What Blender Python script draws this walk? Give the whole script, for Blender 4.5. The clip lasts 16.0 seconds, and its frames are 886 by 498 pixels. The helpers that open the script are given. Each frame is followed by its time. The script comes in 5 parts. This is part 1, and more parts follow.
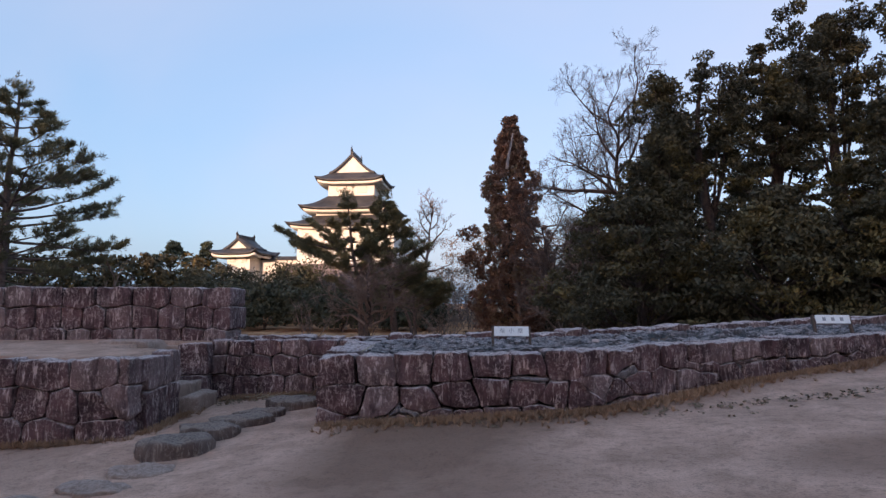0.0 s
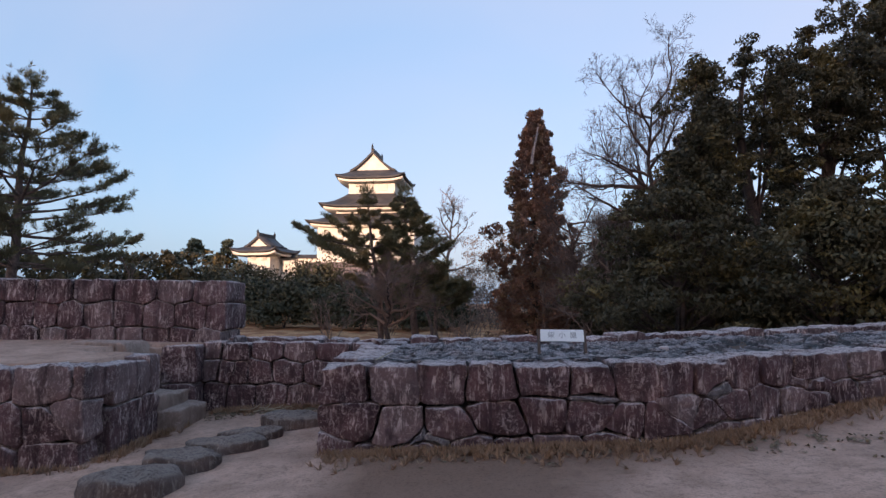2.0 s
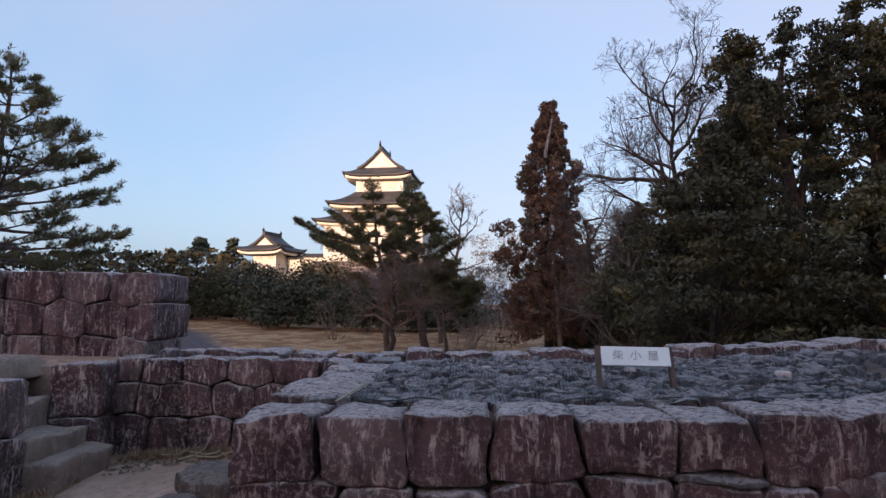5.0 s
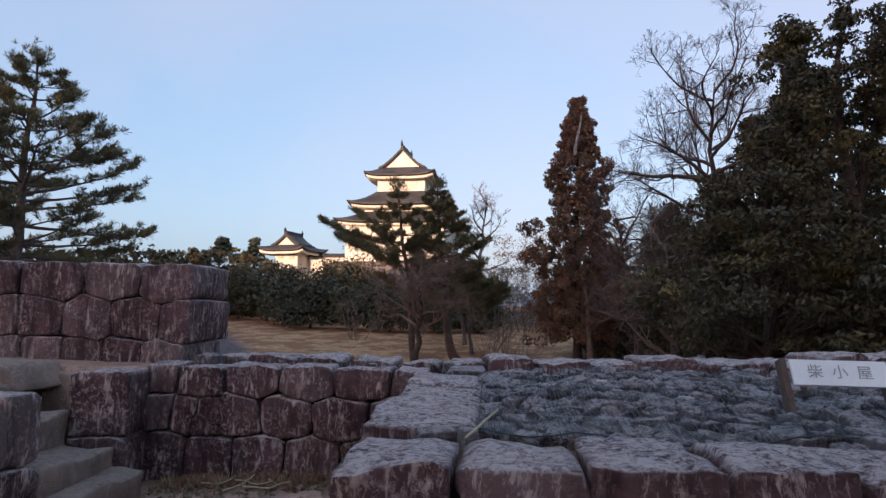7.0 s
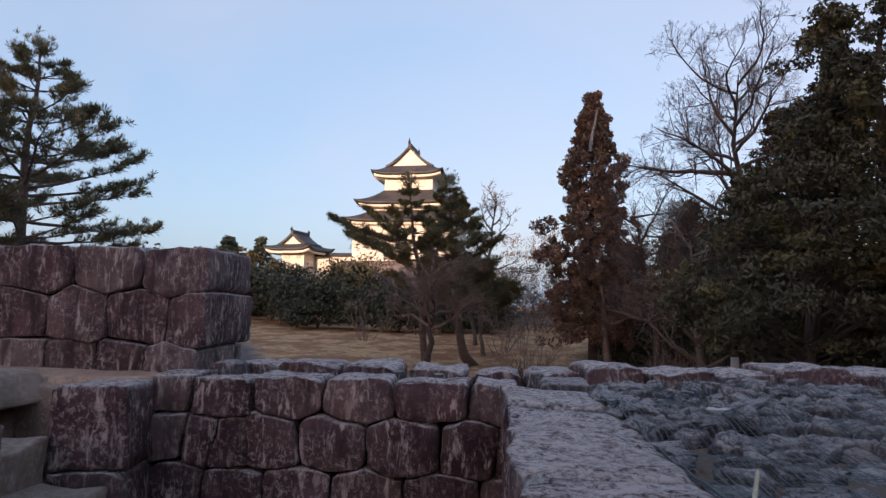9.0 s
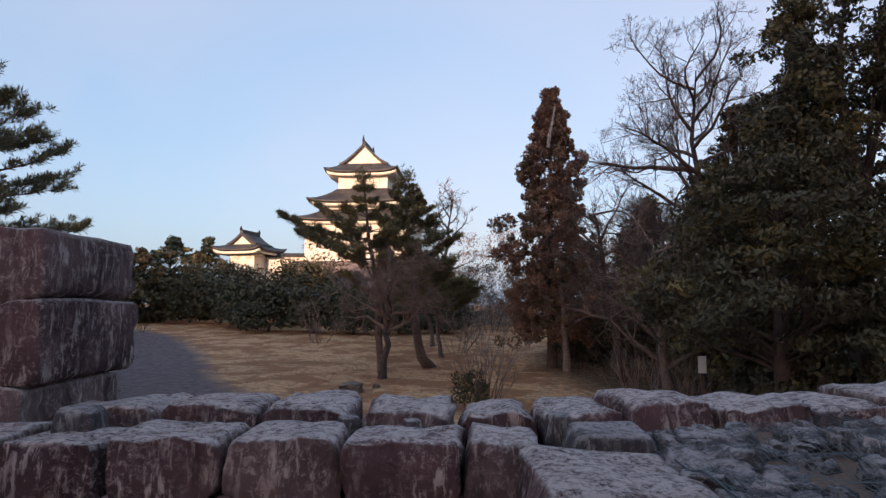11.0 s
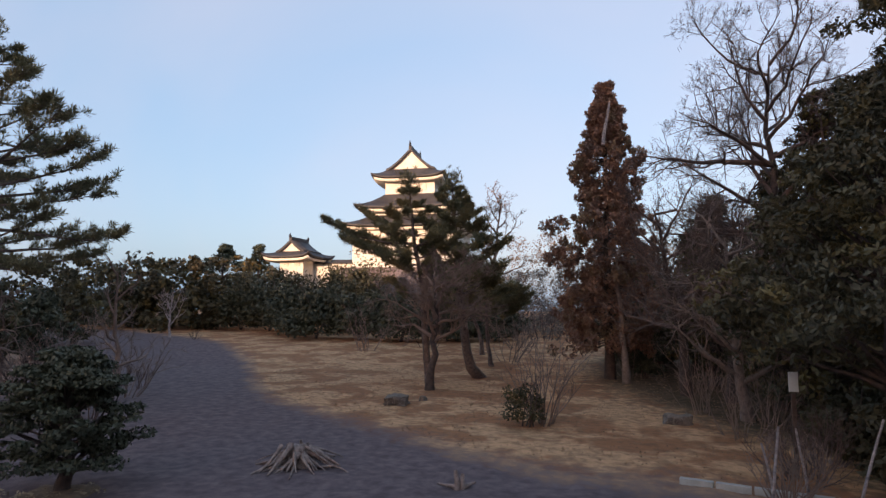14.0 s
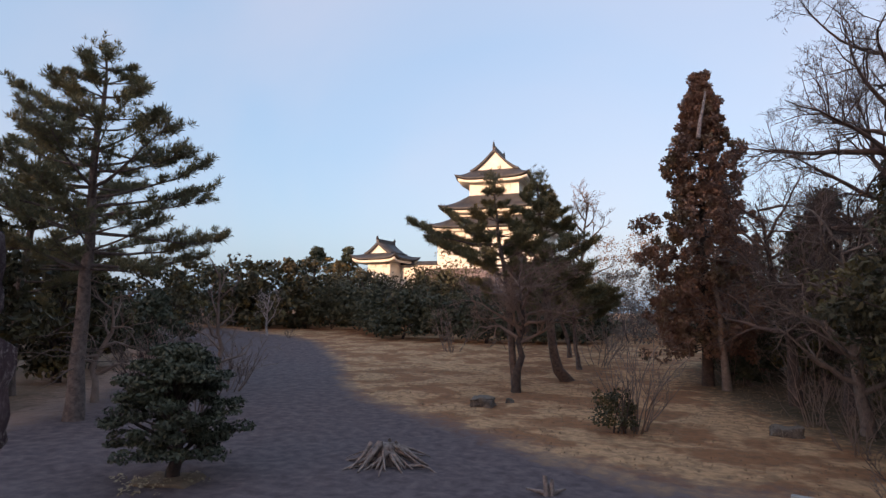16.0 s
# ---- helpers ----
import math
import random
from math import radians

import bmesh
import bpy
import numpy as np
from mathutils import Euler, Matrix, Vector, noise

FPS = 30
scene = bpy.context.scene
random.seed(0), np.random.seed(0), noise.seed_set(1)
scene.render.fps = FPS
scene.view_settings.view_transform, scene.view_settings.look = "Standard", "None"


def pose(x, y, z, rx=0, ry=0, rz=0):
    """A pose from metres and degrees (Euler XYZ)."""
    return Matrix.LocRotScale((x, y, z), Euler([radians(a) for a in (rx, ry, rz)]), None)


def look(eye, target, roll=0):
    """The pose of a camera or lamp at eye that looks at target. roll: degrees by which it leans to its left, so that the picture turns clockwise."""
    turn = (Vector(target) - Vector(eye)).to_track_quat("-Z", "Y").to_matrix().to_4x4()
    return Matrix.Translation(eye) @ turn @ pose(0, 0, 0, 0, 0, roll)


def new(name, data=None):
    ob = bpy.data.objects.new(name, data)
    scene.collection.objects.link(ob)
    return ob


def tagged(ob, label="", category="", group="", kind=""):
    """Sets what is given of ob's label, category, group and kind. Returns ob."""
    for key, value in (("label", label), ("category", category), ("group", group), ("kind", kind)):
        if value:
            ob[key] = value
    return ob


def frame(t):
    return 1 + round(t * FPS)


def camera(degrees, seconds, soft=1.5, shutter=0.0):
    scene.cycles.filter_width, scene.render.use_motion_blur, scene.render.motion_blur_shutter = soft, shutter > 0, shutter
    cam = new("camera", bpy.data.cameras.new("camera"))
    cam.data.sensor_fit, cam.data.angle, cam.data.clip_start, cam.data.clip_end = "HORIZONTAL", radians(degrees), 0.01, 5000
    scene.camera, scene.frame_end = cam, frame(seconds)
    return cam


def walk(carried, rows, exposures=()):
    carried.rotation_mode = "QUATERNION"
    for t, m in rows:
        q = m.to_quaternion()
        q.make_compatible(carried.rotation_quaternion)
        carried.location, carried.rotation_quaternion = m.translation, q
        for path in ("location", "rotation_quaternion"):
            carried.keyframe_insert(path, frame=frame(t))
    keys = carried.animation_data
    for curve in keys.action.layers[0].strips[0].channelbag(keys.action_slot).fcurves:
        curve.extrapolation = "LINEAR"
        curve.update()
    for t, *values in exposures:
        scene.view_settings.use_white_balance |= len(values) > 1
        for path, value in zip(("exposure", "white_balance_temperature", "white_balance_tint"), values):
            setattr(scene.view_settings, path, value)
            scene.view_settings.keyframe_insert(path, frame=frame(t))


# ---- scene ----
cam = camera(74.3, 16.0, soft=1.4)
METRES, EYE, TILT, LEAN, TURN = 10.6, 1.5, 5.3, 0.0, 0.0
ROWS = [
    (0.0, 0.0, 0.0, 0.0, 0.0, 0.0, -0.0),
    (0.5, -0.0065, 0.0388, -0.0061, 0.09, 0.0, -0.05),
    (1.0, -0.0102, 0.0767, -0.0096, 0.22, 0.03, -0.14),
    (1.5, -0.0137, 0.1147, -0.0147, 1.29, -0.02, -0.25),
    (2.0, -0.0162, 0.1537, -0.0177, 1.98, -0.02, -0.28),
    (2.5, -0.0106, 0.1914, -0.0166, 2.22, -0.05, -0.28),
    (3.0, -0.0114, 0.2316, -0.0208, 2.43, -0.02, -0.31),
    (5.5, -0.0323, 0.4232, -0.0418, 3.05, 0.01, -0.44),
    (6.0, -0.0473, 0.4547, -0.0444, 3.42, 0.03, -0.5),
    (6.5, -0.0692, 0.4715, -0.0465, 4.13, 0.03, -0.56),
    (7.0, -0.0913, 0.4858, -0.0507, 4.66, 0.08, -0.59),
    (7.5, -0.1113, 0.5029, -0.0533, 4.96, 0.1, -0.63),
    (8.0, -0.1354, 0.5233, -0.0571, 5.27, 0.06, -0.67),
    (8.5, -0.148, 0.5571, -0.063, 5.48, 0.08, -0.67),
    (11.0, -0.1766, 0.732, -0.0755, 0.73, 0.12, -0.28),
    (11.5, -0.1801, 0.7744, -0.0792, 0.1, 0.04, -0.28),
    (12.0, -0.1795, 0.8146, -0.0834, -0.14, 0.07, -0.29),
    (12.5, -0.1774, 0.8501, -0.0835, -0.09, 0.05, -0.39),
    (13.0, -0.1823, 0.8792, -0.0862, 0.29, 0.07, -0.49),
    (13.5, -0.1844, 0.9057, -0.0876, 1.78, 0.18, -0.46),
    (14.0, -0.1841, 0.9202, -0.0844, 5.46, 0.7, 0.25),
    (14.5, -0.1881, 0.9263, -0.085, 7.5, 0.71, 0.3),
    (15.0, -0.1915, 0.9305, -0.0854, 8.94, 0.65, 0.21),
    (15.5, -0.1902, 0.9352, -0.086, 11.26, 0.77, 0.37),
    (16.0, -0.1907, 0.9342, -0.0857, 13.71, 0.87, 0.6),
]
walk(cam, [(t, pose(0, 0, EYE, TILT, LEAN, TURN) @ pose(METRES * x, METRES * y, METRES * z, 90 + pitch, roll, yaw)) for t, x, y, z, yaw, pitch, roll in ROWS], [(0.0, 1.44, 8050, 36), (8.0, 1.45, 8550, 37), (16.0, 1.47, 9000, 37)])

# ---- world, sun, exposure ----
SUN_EL, SUN_AZ = 7.0, 205.0   # degrees; azimuth clockwise from +y
world = bpy.data.worlds.new("sky")
scene.world = world
world.use_nodes = True
wn = world.node_tree.nodes
sky = wn.new("ShaderNodeTexSky")
sky.sky_type = 'NISHITA'
sky.sun_disc = False
sky.sun_elevation = radians(SUN_EL)
sky.sun_rotation = radians(SUN_AZ)
sky.air_density, sky.dust_density, sky.ozone_density = 1.0, 3.0, 2.2
veil = wn.new("ShaderNodeMix")   # thin high cloud over the whole sky
veil.data_type = 'RGBA'
veil.inputs[0].default_value = 0.5
veil.inputs[7].default_value = (0.46, 1.80, 3.25, 1)
world.node_tree.links.new(sky.outputs[0], veil.inputs[6])
cirrus = wn.new("ShaderNodeTexNoise")
cirrus.inputs["Scale"].default_value, cirrus.inputs["Detail"].default_value, cirrus.inputs["Roughness"].default_value, cirrus.inputs["Distortion"].default_value = 1.1, 5, 0.5, 0.6
amount = wn.new("ShaderNodeMapRange")
amount.inputs["From Min"].default_value, amount.inputs["From Max"].default_value, amount.inputs["To Max"].default_value = 0.38, 0.78, 0.42
cloud = wn.new("ShaderNodeMix")
cloud.data_type = 'RGBA'
cloud.inputs[7].default_value = (1.75, 2.0, 2.4, 1)
world.node_tree.links.new(cirrus.outputs["Fac"], amount.inputs["Value"])
world.node_tree.links.new(amount.outputs[0], cloud.inputs[0])
world.node_tree.links.new(veil.outputs[2], cloud.inputs[6])
world.node_tree.links.new(cloud.outputs[2], wn["Background"].inputs[0])
wn["Background"].inputs[1].default_value = 0.15
sun = new("sun", bpy.data.lights.new("sun", 'SUN'))
sun.data.energy, sun.data.angle, sun.data.color = 2.0, radians(0.6), (1.0, 0.83, 0.63)
sdir = Vector((math.sin(radians(SUN_AZ)) * math.cos(radians(SUN_EL)), math.cos(radians(SUN_AZ)) * math.cos(radians(SUN_EL)), math.sin(radians(SUN_EL))))
sun.matrix_world = look(sdir * 200, (0, 0, 0))

# ---- materials ----
def nodes_of(name):
    m = bpy.data.materials.new(name)
    m.use_nodes = True
    return m, m.node_tree.nodes, m.node_tree.links


def noise_node(n, l, pos, scale, detail=6, rough=0.6, dist=0.0):
    t = n.new("ShaderNodeTexNoise")
    t.inputs["Scale"].default_value, t.inputs["Detail"].default_value = scale, detail
    t.inputs["Roughness"].default_value, t.inputs["Distortion"].default_value = rough, dist
    l.new(pos, t.inputs["Vector"])
    return t.outputs["Fac"]


def ramp(n, l, fac, lo, hi):
    r = n.new("ShaderNodeMapRange")
    r.inputs["From Min"].default_value, r.inputs["From Max"].default_value = lo, hi
    l.new(fac, r.inputs["Value"])
    return r.outputs["Result"]


def mix(n, l, fac, a, b):
    m = n.new("ShaderNodeMix")
    m.data_type = 'RGBA'
    for sock, v in ((m.inputs[0], fac), (m.inputs[6], a), (m.inputs[7], b)):
        if isinstance(v, (int, float)):
            sock.default_value = v
        elif isinstance(v, tuple):
            sock.default_value = (*v, 1)
        else:
            l.new(v, sock)
    return m.outputs[2]


def times(n, l, a, b, op='MULTIPLY'):
    m = n.new("ShaderNodeMath")
    m.operation = op
    for sock, v in ((m.inputs[0], a), (m.inputs[1], b)):
        if isinstance(v, (int, float)):
            sock.default_value = v
        else:
            l.new(v, sock)
    return m.outputs[0]


def bump(n, l, height, strength, dist, bsdf):
    b = n.new("ShaderNodeBump")
    b.inputs["Strength"].default_value, b.inputs["Distance"].default_value = strength, dist
    l.new(height, b.inputs["Height"])
    l.new(b.outputs[0], bsdf.inputs["Normal"])


def plain(name, c1, c2, scale=3.0, rough=0.85, bumpy=0.3, dist=0.01, fine=40.0, metal=0.0, island=0.0, obj=0.0):
    """Two-tone surface with a coarse and a fine noise; island / obj: how far single leaves or objects vary."""
    m, n, l = nodes_of(name)
    b = n["Principled BSDF"]
    pos = n.new("ShaderNodeNewGeometry")
    big = noise_node(n, l, pos.outputs["Position"], scale)
    small = noise_node(n, l, pos.outputs["Position"], fine, 4)
    f = ramp(n, l, times(n, l, times(n, l, big, 0.65), times(n, l, small, 0.35), 'ADD'), 0.36, 0.64)
    if island:
        f = times(n, l, times(n, l, f, 1 - island), times(n, l, pos.outputs["Random Per Island"], island), 'ADD')
    if obj:
        oi = n.new("ShaderNodeObjectInfo")
        f = times(n, l, times(n, l, f, 1 - obj), times(n, l, oi.outputs["Random"], obj), 'ADD')
    l.new(mix(n, l, f, c1, c2), b.inputs["Base Color"])
    b.inputs["Roughness"].default_value, b.inputs["Metallic"].default_value = rough, metal
    if bumpy:
        bump(n, l, times(n, l, big, small, 'ADD'), bumpy, dist, b)
    return m


def stone_material(name, dark, mid, pale, top, streaky=1.0):
    """Weathered castle stone: stained faces with vertical streaks, lichen flecks, tops paler with lichen and painted-in
    sky light.
    """
    m, n, l = nodes_of(name)
    b = n["Principled BSDF"]
    geo = n.new("ShaderNodeNewGeometry")
    oi = n.new("ShaderNodeObjectInfo")
    pos = geo.outputs["Position"]
    stretch = n.new("ShaderNodeVectorMath")
    stretch.operation = 'MULTIPLY'
    stretch.inputs[1].default_value = (1, 1, 0.22)
    l.new(pos, stretch.inputs[0])
    big = noise_node(n, l, pos, 2.6, 5)
    grain = noise_node(n, l, pos, 70.0, 5, 0.7)
    streak = noise_node(n, l, stretch.outputs[0], 22.0, 6, 0.72, 0.5)
    lichen = noise_node(n, l, pos, 26.0, 8, 0.78, 0.4)
    rnd = oi.outputs["Random"]
    base = mix(n, l, ramp(n, l, big, 0.34, 0.66), dark, mid)
    base = mix(n, l, times(n, l, ramp(n, l, rnd, 0.6, 1.0), 0.16), base, pale)
    patchy = ramp(n, l, noise_node(n, l, pos, 4.0, 4), 0.36, 0.60)
    drips = times(n, l, ramp(n, l, streak, 0.52, 0.60), patchy)
    base = mix(n, l, times(n, l, drips, 0.8 * streaky), base, pale)
    flecks = times(n, l, ramp(n, l, lichen, 0.51, 0.60), ramp(n, l, noise_node(n, l, pos, 3.1, 4), 0.36, 0.62))
    base = mix(n, l, times(n, l, flecks, 0.62), base, pale)
    stain = ramp(n, l, noise_node(n, l, stretch.outputs[0], 6.0, 5, 0.6, 0.3), 0.52, 0.66)
    base = mix(n, l, times(n, l, stain, 0.75), base, dark)
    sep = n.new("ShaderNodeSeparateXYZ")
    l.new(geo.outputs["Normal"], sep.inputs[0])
    # upward faces mixed paler: lichen, plus brighter sky light put into the colour
    top_specks = times(n, l, times(n, l, lichen, 0.6), times(n, l, times(n, l, grain, 0.2), times(n, l, noise_node(n, l, pos, 7.0, 5), 0.2), 'ADD'), 'ADD')
    topf = times(n, l, ramp(n, l, sep.outputs["Z"], 0.45, 0.85), ramp(n, l, top_specks, 0.43, 0.54))
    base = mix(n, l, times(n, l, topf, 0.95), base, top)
    base = mix(n, l, times(n, l, ramp(n, l, grain, 0.5, 0.75), 0.35), base, mix(n, l, 0.5, base, (0.02, 0.018, 0.02)))
    l.new(base, b.inputs["Base Color"])
    b.inputs["Roughness"].default_value = 0.9
    b.inputs["Specular IOR Level"].default_value = 0.25
    h = times(n, l, times(n, l, lichen, 1.2), times(n, l, grain, 0.5), 'ADD')
    bump(n, l, h, 1.0, 0.03, b)
    return m


def leaf_material(name, c1, c2, tip=None):
    m, n, l = nodes_of(name)
    b = n["Principled BSDF"]
    geo = n.new("ShaderNodeNewGeometry")
    big = ramp(n, l, noise_node(n, l, geo.outputs["Position"], 0.7, 4), 0.35, 0.65)
    col = mix(n, l, times(n, l, times(n, l, big, 0.5), times(n, l, geo.outputs["Random Per Island"], 0.5), 'ADD'), c1, c2)
    if tip:
        patch = ramp(n, l, noise_node(n, l, geo.outputs["Position"], 0.35, 3), 0.52, 0.66)
        col = mix(n, l, times(n, l, patch, 0.8), col, tip)
    l.new(col, b.inputs["Base Color"])
    b.inputs["Roughness"].default_value = 0.6
    b.inputs["Specular IOR Level"].default_value = 0.3
    return m


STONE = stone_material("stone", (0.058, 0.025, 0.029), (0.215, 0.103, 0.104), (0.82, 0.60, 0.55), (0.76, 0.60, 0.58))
ROCK = stone_material("rock", (0.075, 0.052, 0.045), (0.19, 0.14, 0.115), (0.34, 0.28, 0.24), (0.26, 0.20, 0.165))
STONE_STEP = stone_material("step_stone", (0.282, 0.176, 0.142), (0.475, 0.309, 0.250), (0.633, 0.446, 0.382), (0.565, 0.389, 0.333), 0.5)
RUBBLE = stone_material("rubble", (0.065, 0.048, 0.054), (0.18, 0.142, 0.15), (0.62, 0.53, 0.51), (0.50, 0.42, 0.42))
PALE_STONE = plain("pale_stone", (0.384, 0.285, 0.274), (0.621, 0.475, 0.451), 9, 0.85)
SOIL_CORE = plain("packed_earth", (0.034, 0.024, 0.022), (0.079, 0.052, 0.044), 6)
BARK_PINE = plain("pine_bark", (0.079, 0.048, 0.041), (0.226, 0.152, 0.132), 5, 0.95, 0.9, 0.04, 22)
BARK_DARK = plain("dark_bark", (0.040, 0.025, 0.022), (0.113, 0.071, 0.059), 4, 0.95, 0.8, 0.03, 24)
BARK_GREY = plain("grey_bark", (0.11, 0.075, 0.065), (0.26, 0.182, 0.155), 4, 0.95, 0.6, 0.02, 25)
BARK_PALE = plain("pale_bark", (0.158, 0.123, 0.118), (0.475, 0.370, 0.353), 6, 0.95, 0.9, 0.05, 18)
TWIG = plain("twig", (0.15, 0.092, 0.076), (0.31, 0.20, 0.165), 1.2, 0.95, 0)
TWIG_DARK = plain("dark_twig", (0.075, 0.045, 0.040), (0.17, 0.105, 0.09), 1.2, 0.95, 0)
NEEDLE = leaf_material("pine_needles", (0.085, 0.086, 0.052), (0.25, 0.205, 0.105), (0.31, 0.21, 0.095))
NEEDLE_FAR = leaf_material("far_needles", (0.040, 0.052, 0.034), (0.096, 0.104, 0.059))
LEAF_DARK = leaf_material("evergreen_leaves", (0.034, 0.030, 0.018), (0.100, 0.078, 0.038), (0.165, 0.112, 0.036))
LEAF_CEDAR = leaf_material("cedar_foliage", (0.113, 0.055, 0.041), (0.305, 0.147, 0.098), (0.158, 0.109, 0.059))
LEAF_SHRUB = leaf_material("shrub_leaves", (0.036, 0.040, 0.027), (0.096, 0.090, 0.051))
GRASS_DRY = leaf_material("dry_grass", (0.17, 0.085, 0.055), (0.43, 0.245, 0.15))
PLASTER = plain("white_plaster", (0.66, 0.61, 0.54), (0.80, 0.76, 0.69), 0.5, 0.9, 0.1, 0.01, 4)
TILE = plain("grey_roof_tile", (0.022, 0.022, 0.026), (0.065, 0.063, 0.068), 0.6, 0.6, 0.3, 0.03, 5)
TIMBER = plain("dark_timber", (0.056, 0.033, 0.027), (0.136, 0.081, 0.064), 6, 0.8, 0.4, 0.004, 60)
PANEL = plain("sign_panel", (0.70, 0.70, 0.70), (0.80, 0.80, 0.79), 4, 0.5, 0.0)
INK = plain("ink", (0.26, 0.26, 0.28), (0.34, 0.34, 0.36), 8, 0.6, 0)
NET = plain("net_cord", (0.020, 0.030, 0.036), (0.05, 0.068, 0.075), 3, 0.7, 0)
CONCRETE = plain("concrete", (0.30, 0.29, 0.27), (0.45, 0.43, 0.40), 3, 0.9, 0.3)
DEADWOOD = plain("dead_wood", (0.136, 0.085, 0.073), (0.407, 0.285, 0.245), 6, 0.9, 0.7, 0.02, 30)
STRAW = plain("straw", (0.30, 0.23, 0.16), (0.48, 0.38, 0.27), 8, 0.9, 0)


def ground_material():
    m, n, l = nodes_of("ground")
    b = n["Principled BSDF"]
    geo = n.new("ShaderNodeNewGeometry")
    pos = geo.outputs["Position"]
    big, mid_, fine = noise_node(n, l, pos, 0.35, 4), noise_node(n, l, pos, 2.2, 6), noise_node(n, l, pos, 45, 6, 0.7)
    def att(name):
        a = n.new("ShaderNodeAttribute")
        a.attribute_name = name
        return a.outputs["Fac"]
    def soft(name, width=0.35, src=None):
        return ramp(n, l, times(n, l, att(name), times(n, l, times(n, l, src or mid_, 0.5, 'SUBTRACT'), 1.3), 'ADD'), 0.5 - width / 2, 0.5 + width / 2)
    dots = ramp(n, l, noise_node(n, l, pos, 11, 8, 0.8), 0.51, 0.60)
    sand = mix(n, l, ramp(n, l, mid_, 0.35, 0.65), (0.40, 0.225, 0.168), (0.60, 0.350, 0.270))
    col = mix(n, l, times(n, l, dots, 0.5), sand, (0.226, 0.133, 0.103))
    litter_and_fill = mix(n, l, ramp(n, l, fine, 0.35, 0.65), (0.113, 0.055, 0.039), (0.305, 0.162, 0.113))
    col = mix(n, l, times(n, l, soft("litter_and_fill", 0.5), 0.85), col, litter_and_fill)
    dry = mix(n, l, ramp(n, l, big, 0.46, 0.55), (0.66, 0.335, 0.180), (0.40, 0.155, 0.075))
    dry = mix(n, l, times(n, l, ramp(n, l, mid_, 0.4, 0.65), 0.65), dry, (0.20, 0.098, 0.056))
    col = mix(n, l, att("grass"), col, dry)
    road = mix(n, l, ramp(n, l, mid_, 0.35, 0.7), (0.100, 0.068, 0.072), (0.200, 0.138, 0.138))
    wide = times(n, l, times(n, l, big, 0.6), times(n, l, mid_, 0.4), 'ADD')
    col = mix(n, l, soft("road", 0.7, wide), col, road)
    moss = mix(n, l, ramp(n, l, mid_, 0.4, 0.6), (0.085, 0.055, 0.031), (0.158, 0.095, 0.059))
    col = mix(n, l, soft("moss", 0.6), col, moss)
    col = mix(n, l, times(n, l, ramp(n, l, fine, 0.50, 0.62), 0.5), col, mix(n, l, 0.6, col, (0.056, 0.034, 0.029)))
    l.new(col, b.inputs["Base Color"])
    b.inputs["Roughness"].default_value = 0.95
    b.inputs["Specular IOR Level"].default_value = 0.15
    bump(n, l, times(n, l, mid_, times(n, l, fine, 0.4), 'ADD'), 0.5, 0.03, b)
    return m


GROUND = ground_material()

# ---- mesh helpers ----
def mesh_of(name, verts, faces, material):
    """One mesh from an array of places and an array of faces that all have the same number of corners."""
    verts, faces = np.asarray(verts, np.float32), np.asarray(faces, np.int32)
    me = bpy.data.meshes.new(name)
    me.vertices.add(len(verts))
    me.vertices.foreach_set("co", verts.ravel())
    k = faces.shape[1]
    me.loops.add(faces.size)
    me.loops.foreach_set("vertex_index", faces.ravel())
    me.polygons.add(len(faces))
    me.polygons.foreach_set("loop_start", np.arange(0, faces.size, k, dtype=np.int32))
    me.update(calc_edges=True)
    me.materials.append(material)
    return me


def smooth(me):
    me.polygons.foreach_set("use_smooth", np.ones(len(me.polygons), bool))
    return me


def empty(name, at, **tags):
    ob = new(name)
    ob.location = at
    return tagged(ob, **tags)


def piece(name, me, parent, m=None, label=""):
    """Links a mesh as one part under a thing; m: its pose in the thing's own space."""
    ob = new(name, me)
    ob.parent = parent
    if m is not None:
        ob.matrix_basis = m
    return tagged(ob, label=label)


def bm_mesh(name, bm, material, rounded=False):
    me = bpy.data.meshes.new(name)
    bm.normal_update()
    bm.to_mesh(me)
    bm.free()
    me.materials.append(material)
    return smooth(me) if rounded else me


def box(bm, size, at, turn=None, bevel=0.0):
    m = Matrix.Translation(at) @ (turn.to_4x4() if turn is not None else Matrix.Identity(4)) @ Matrix.Diagonal((*size, 1))
    r = bmesh.ops.create_cube(bm, size=1, matrix=m)
    if bevel:
        es = list({e for v in r["verts"] for e in v.link_edges})
        bmesh.ops.bevel(bm, geom=es, offset=bevel, segments=2, affect='EDGES', profile=0.7)
    return r


def unit_cube_grid(ticks):
    """Points on a cube's skin at the given ticks from -1 to 1, welded, with its quads."""
    k = len(ticks)
    index, pts, quads = {}, [], []
    def vid(p):
        key = tuple(round(c, 5) for c in p)
        if key not in index:
            index[key] = len(pts)
            pts.append(key)
        return index[key]
    for ax in range(3):
        for s in (-1, 1):
            u, v = (ax + 1) % 3, (ax + 2) % 3
            for i in range(k - 1):
                for j in range(k - 1):
                    q = []
                    for a, c in ((i, j), (i + 1, j), (i + 1, j + 1), (i, j + 1)):
                        p = [0, 0, 0]
                        p[ax], p[u], p[v] = s, ticks[a], ticks[c]
                        q.append(vid(p))
                    quads.append(q if s > 0 else q[::-1])
    return np.array(pts), np.array(quads)


CUBE_P, CUBE_Q = unit_cube_grid([-1, -0.9, -0.72, -0.35, 0, 0.35, 0.72, 0.9, 1])
CUBE_LP, CUBE_LQ = unit_cube_grid([-1, -0.55, 0.55, 1])


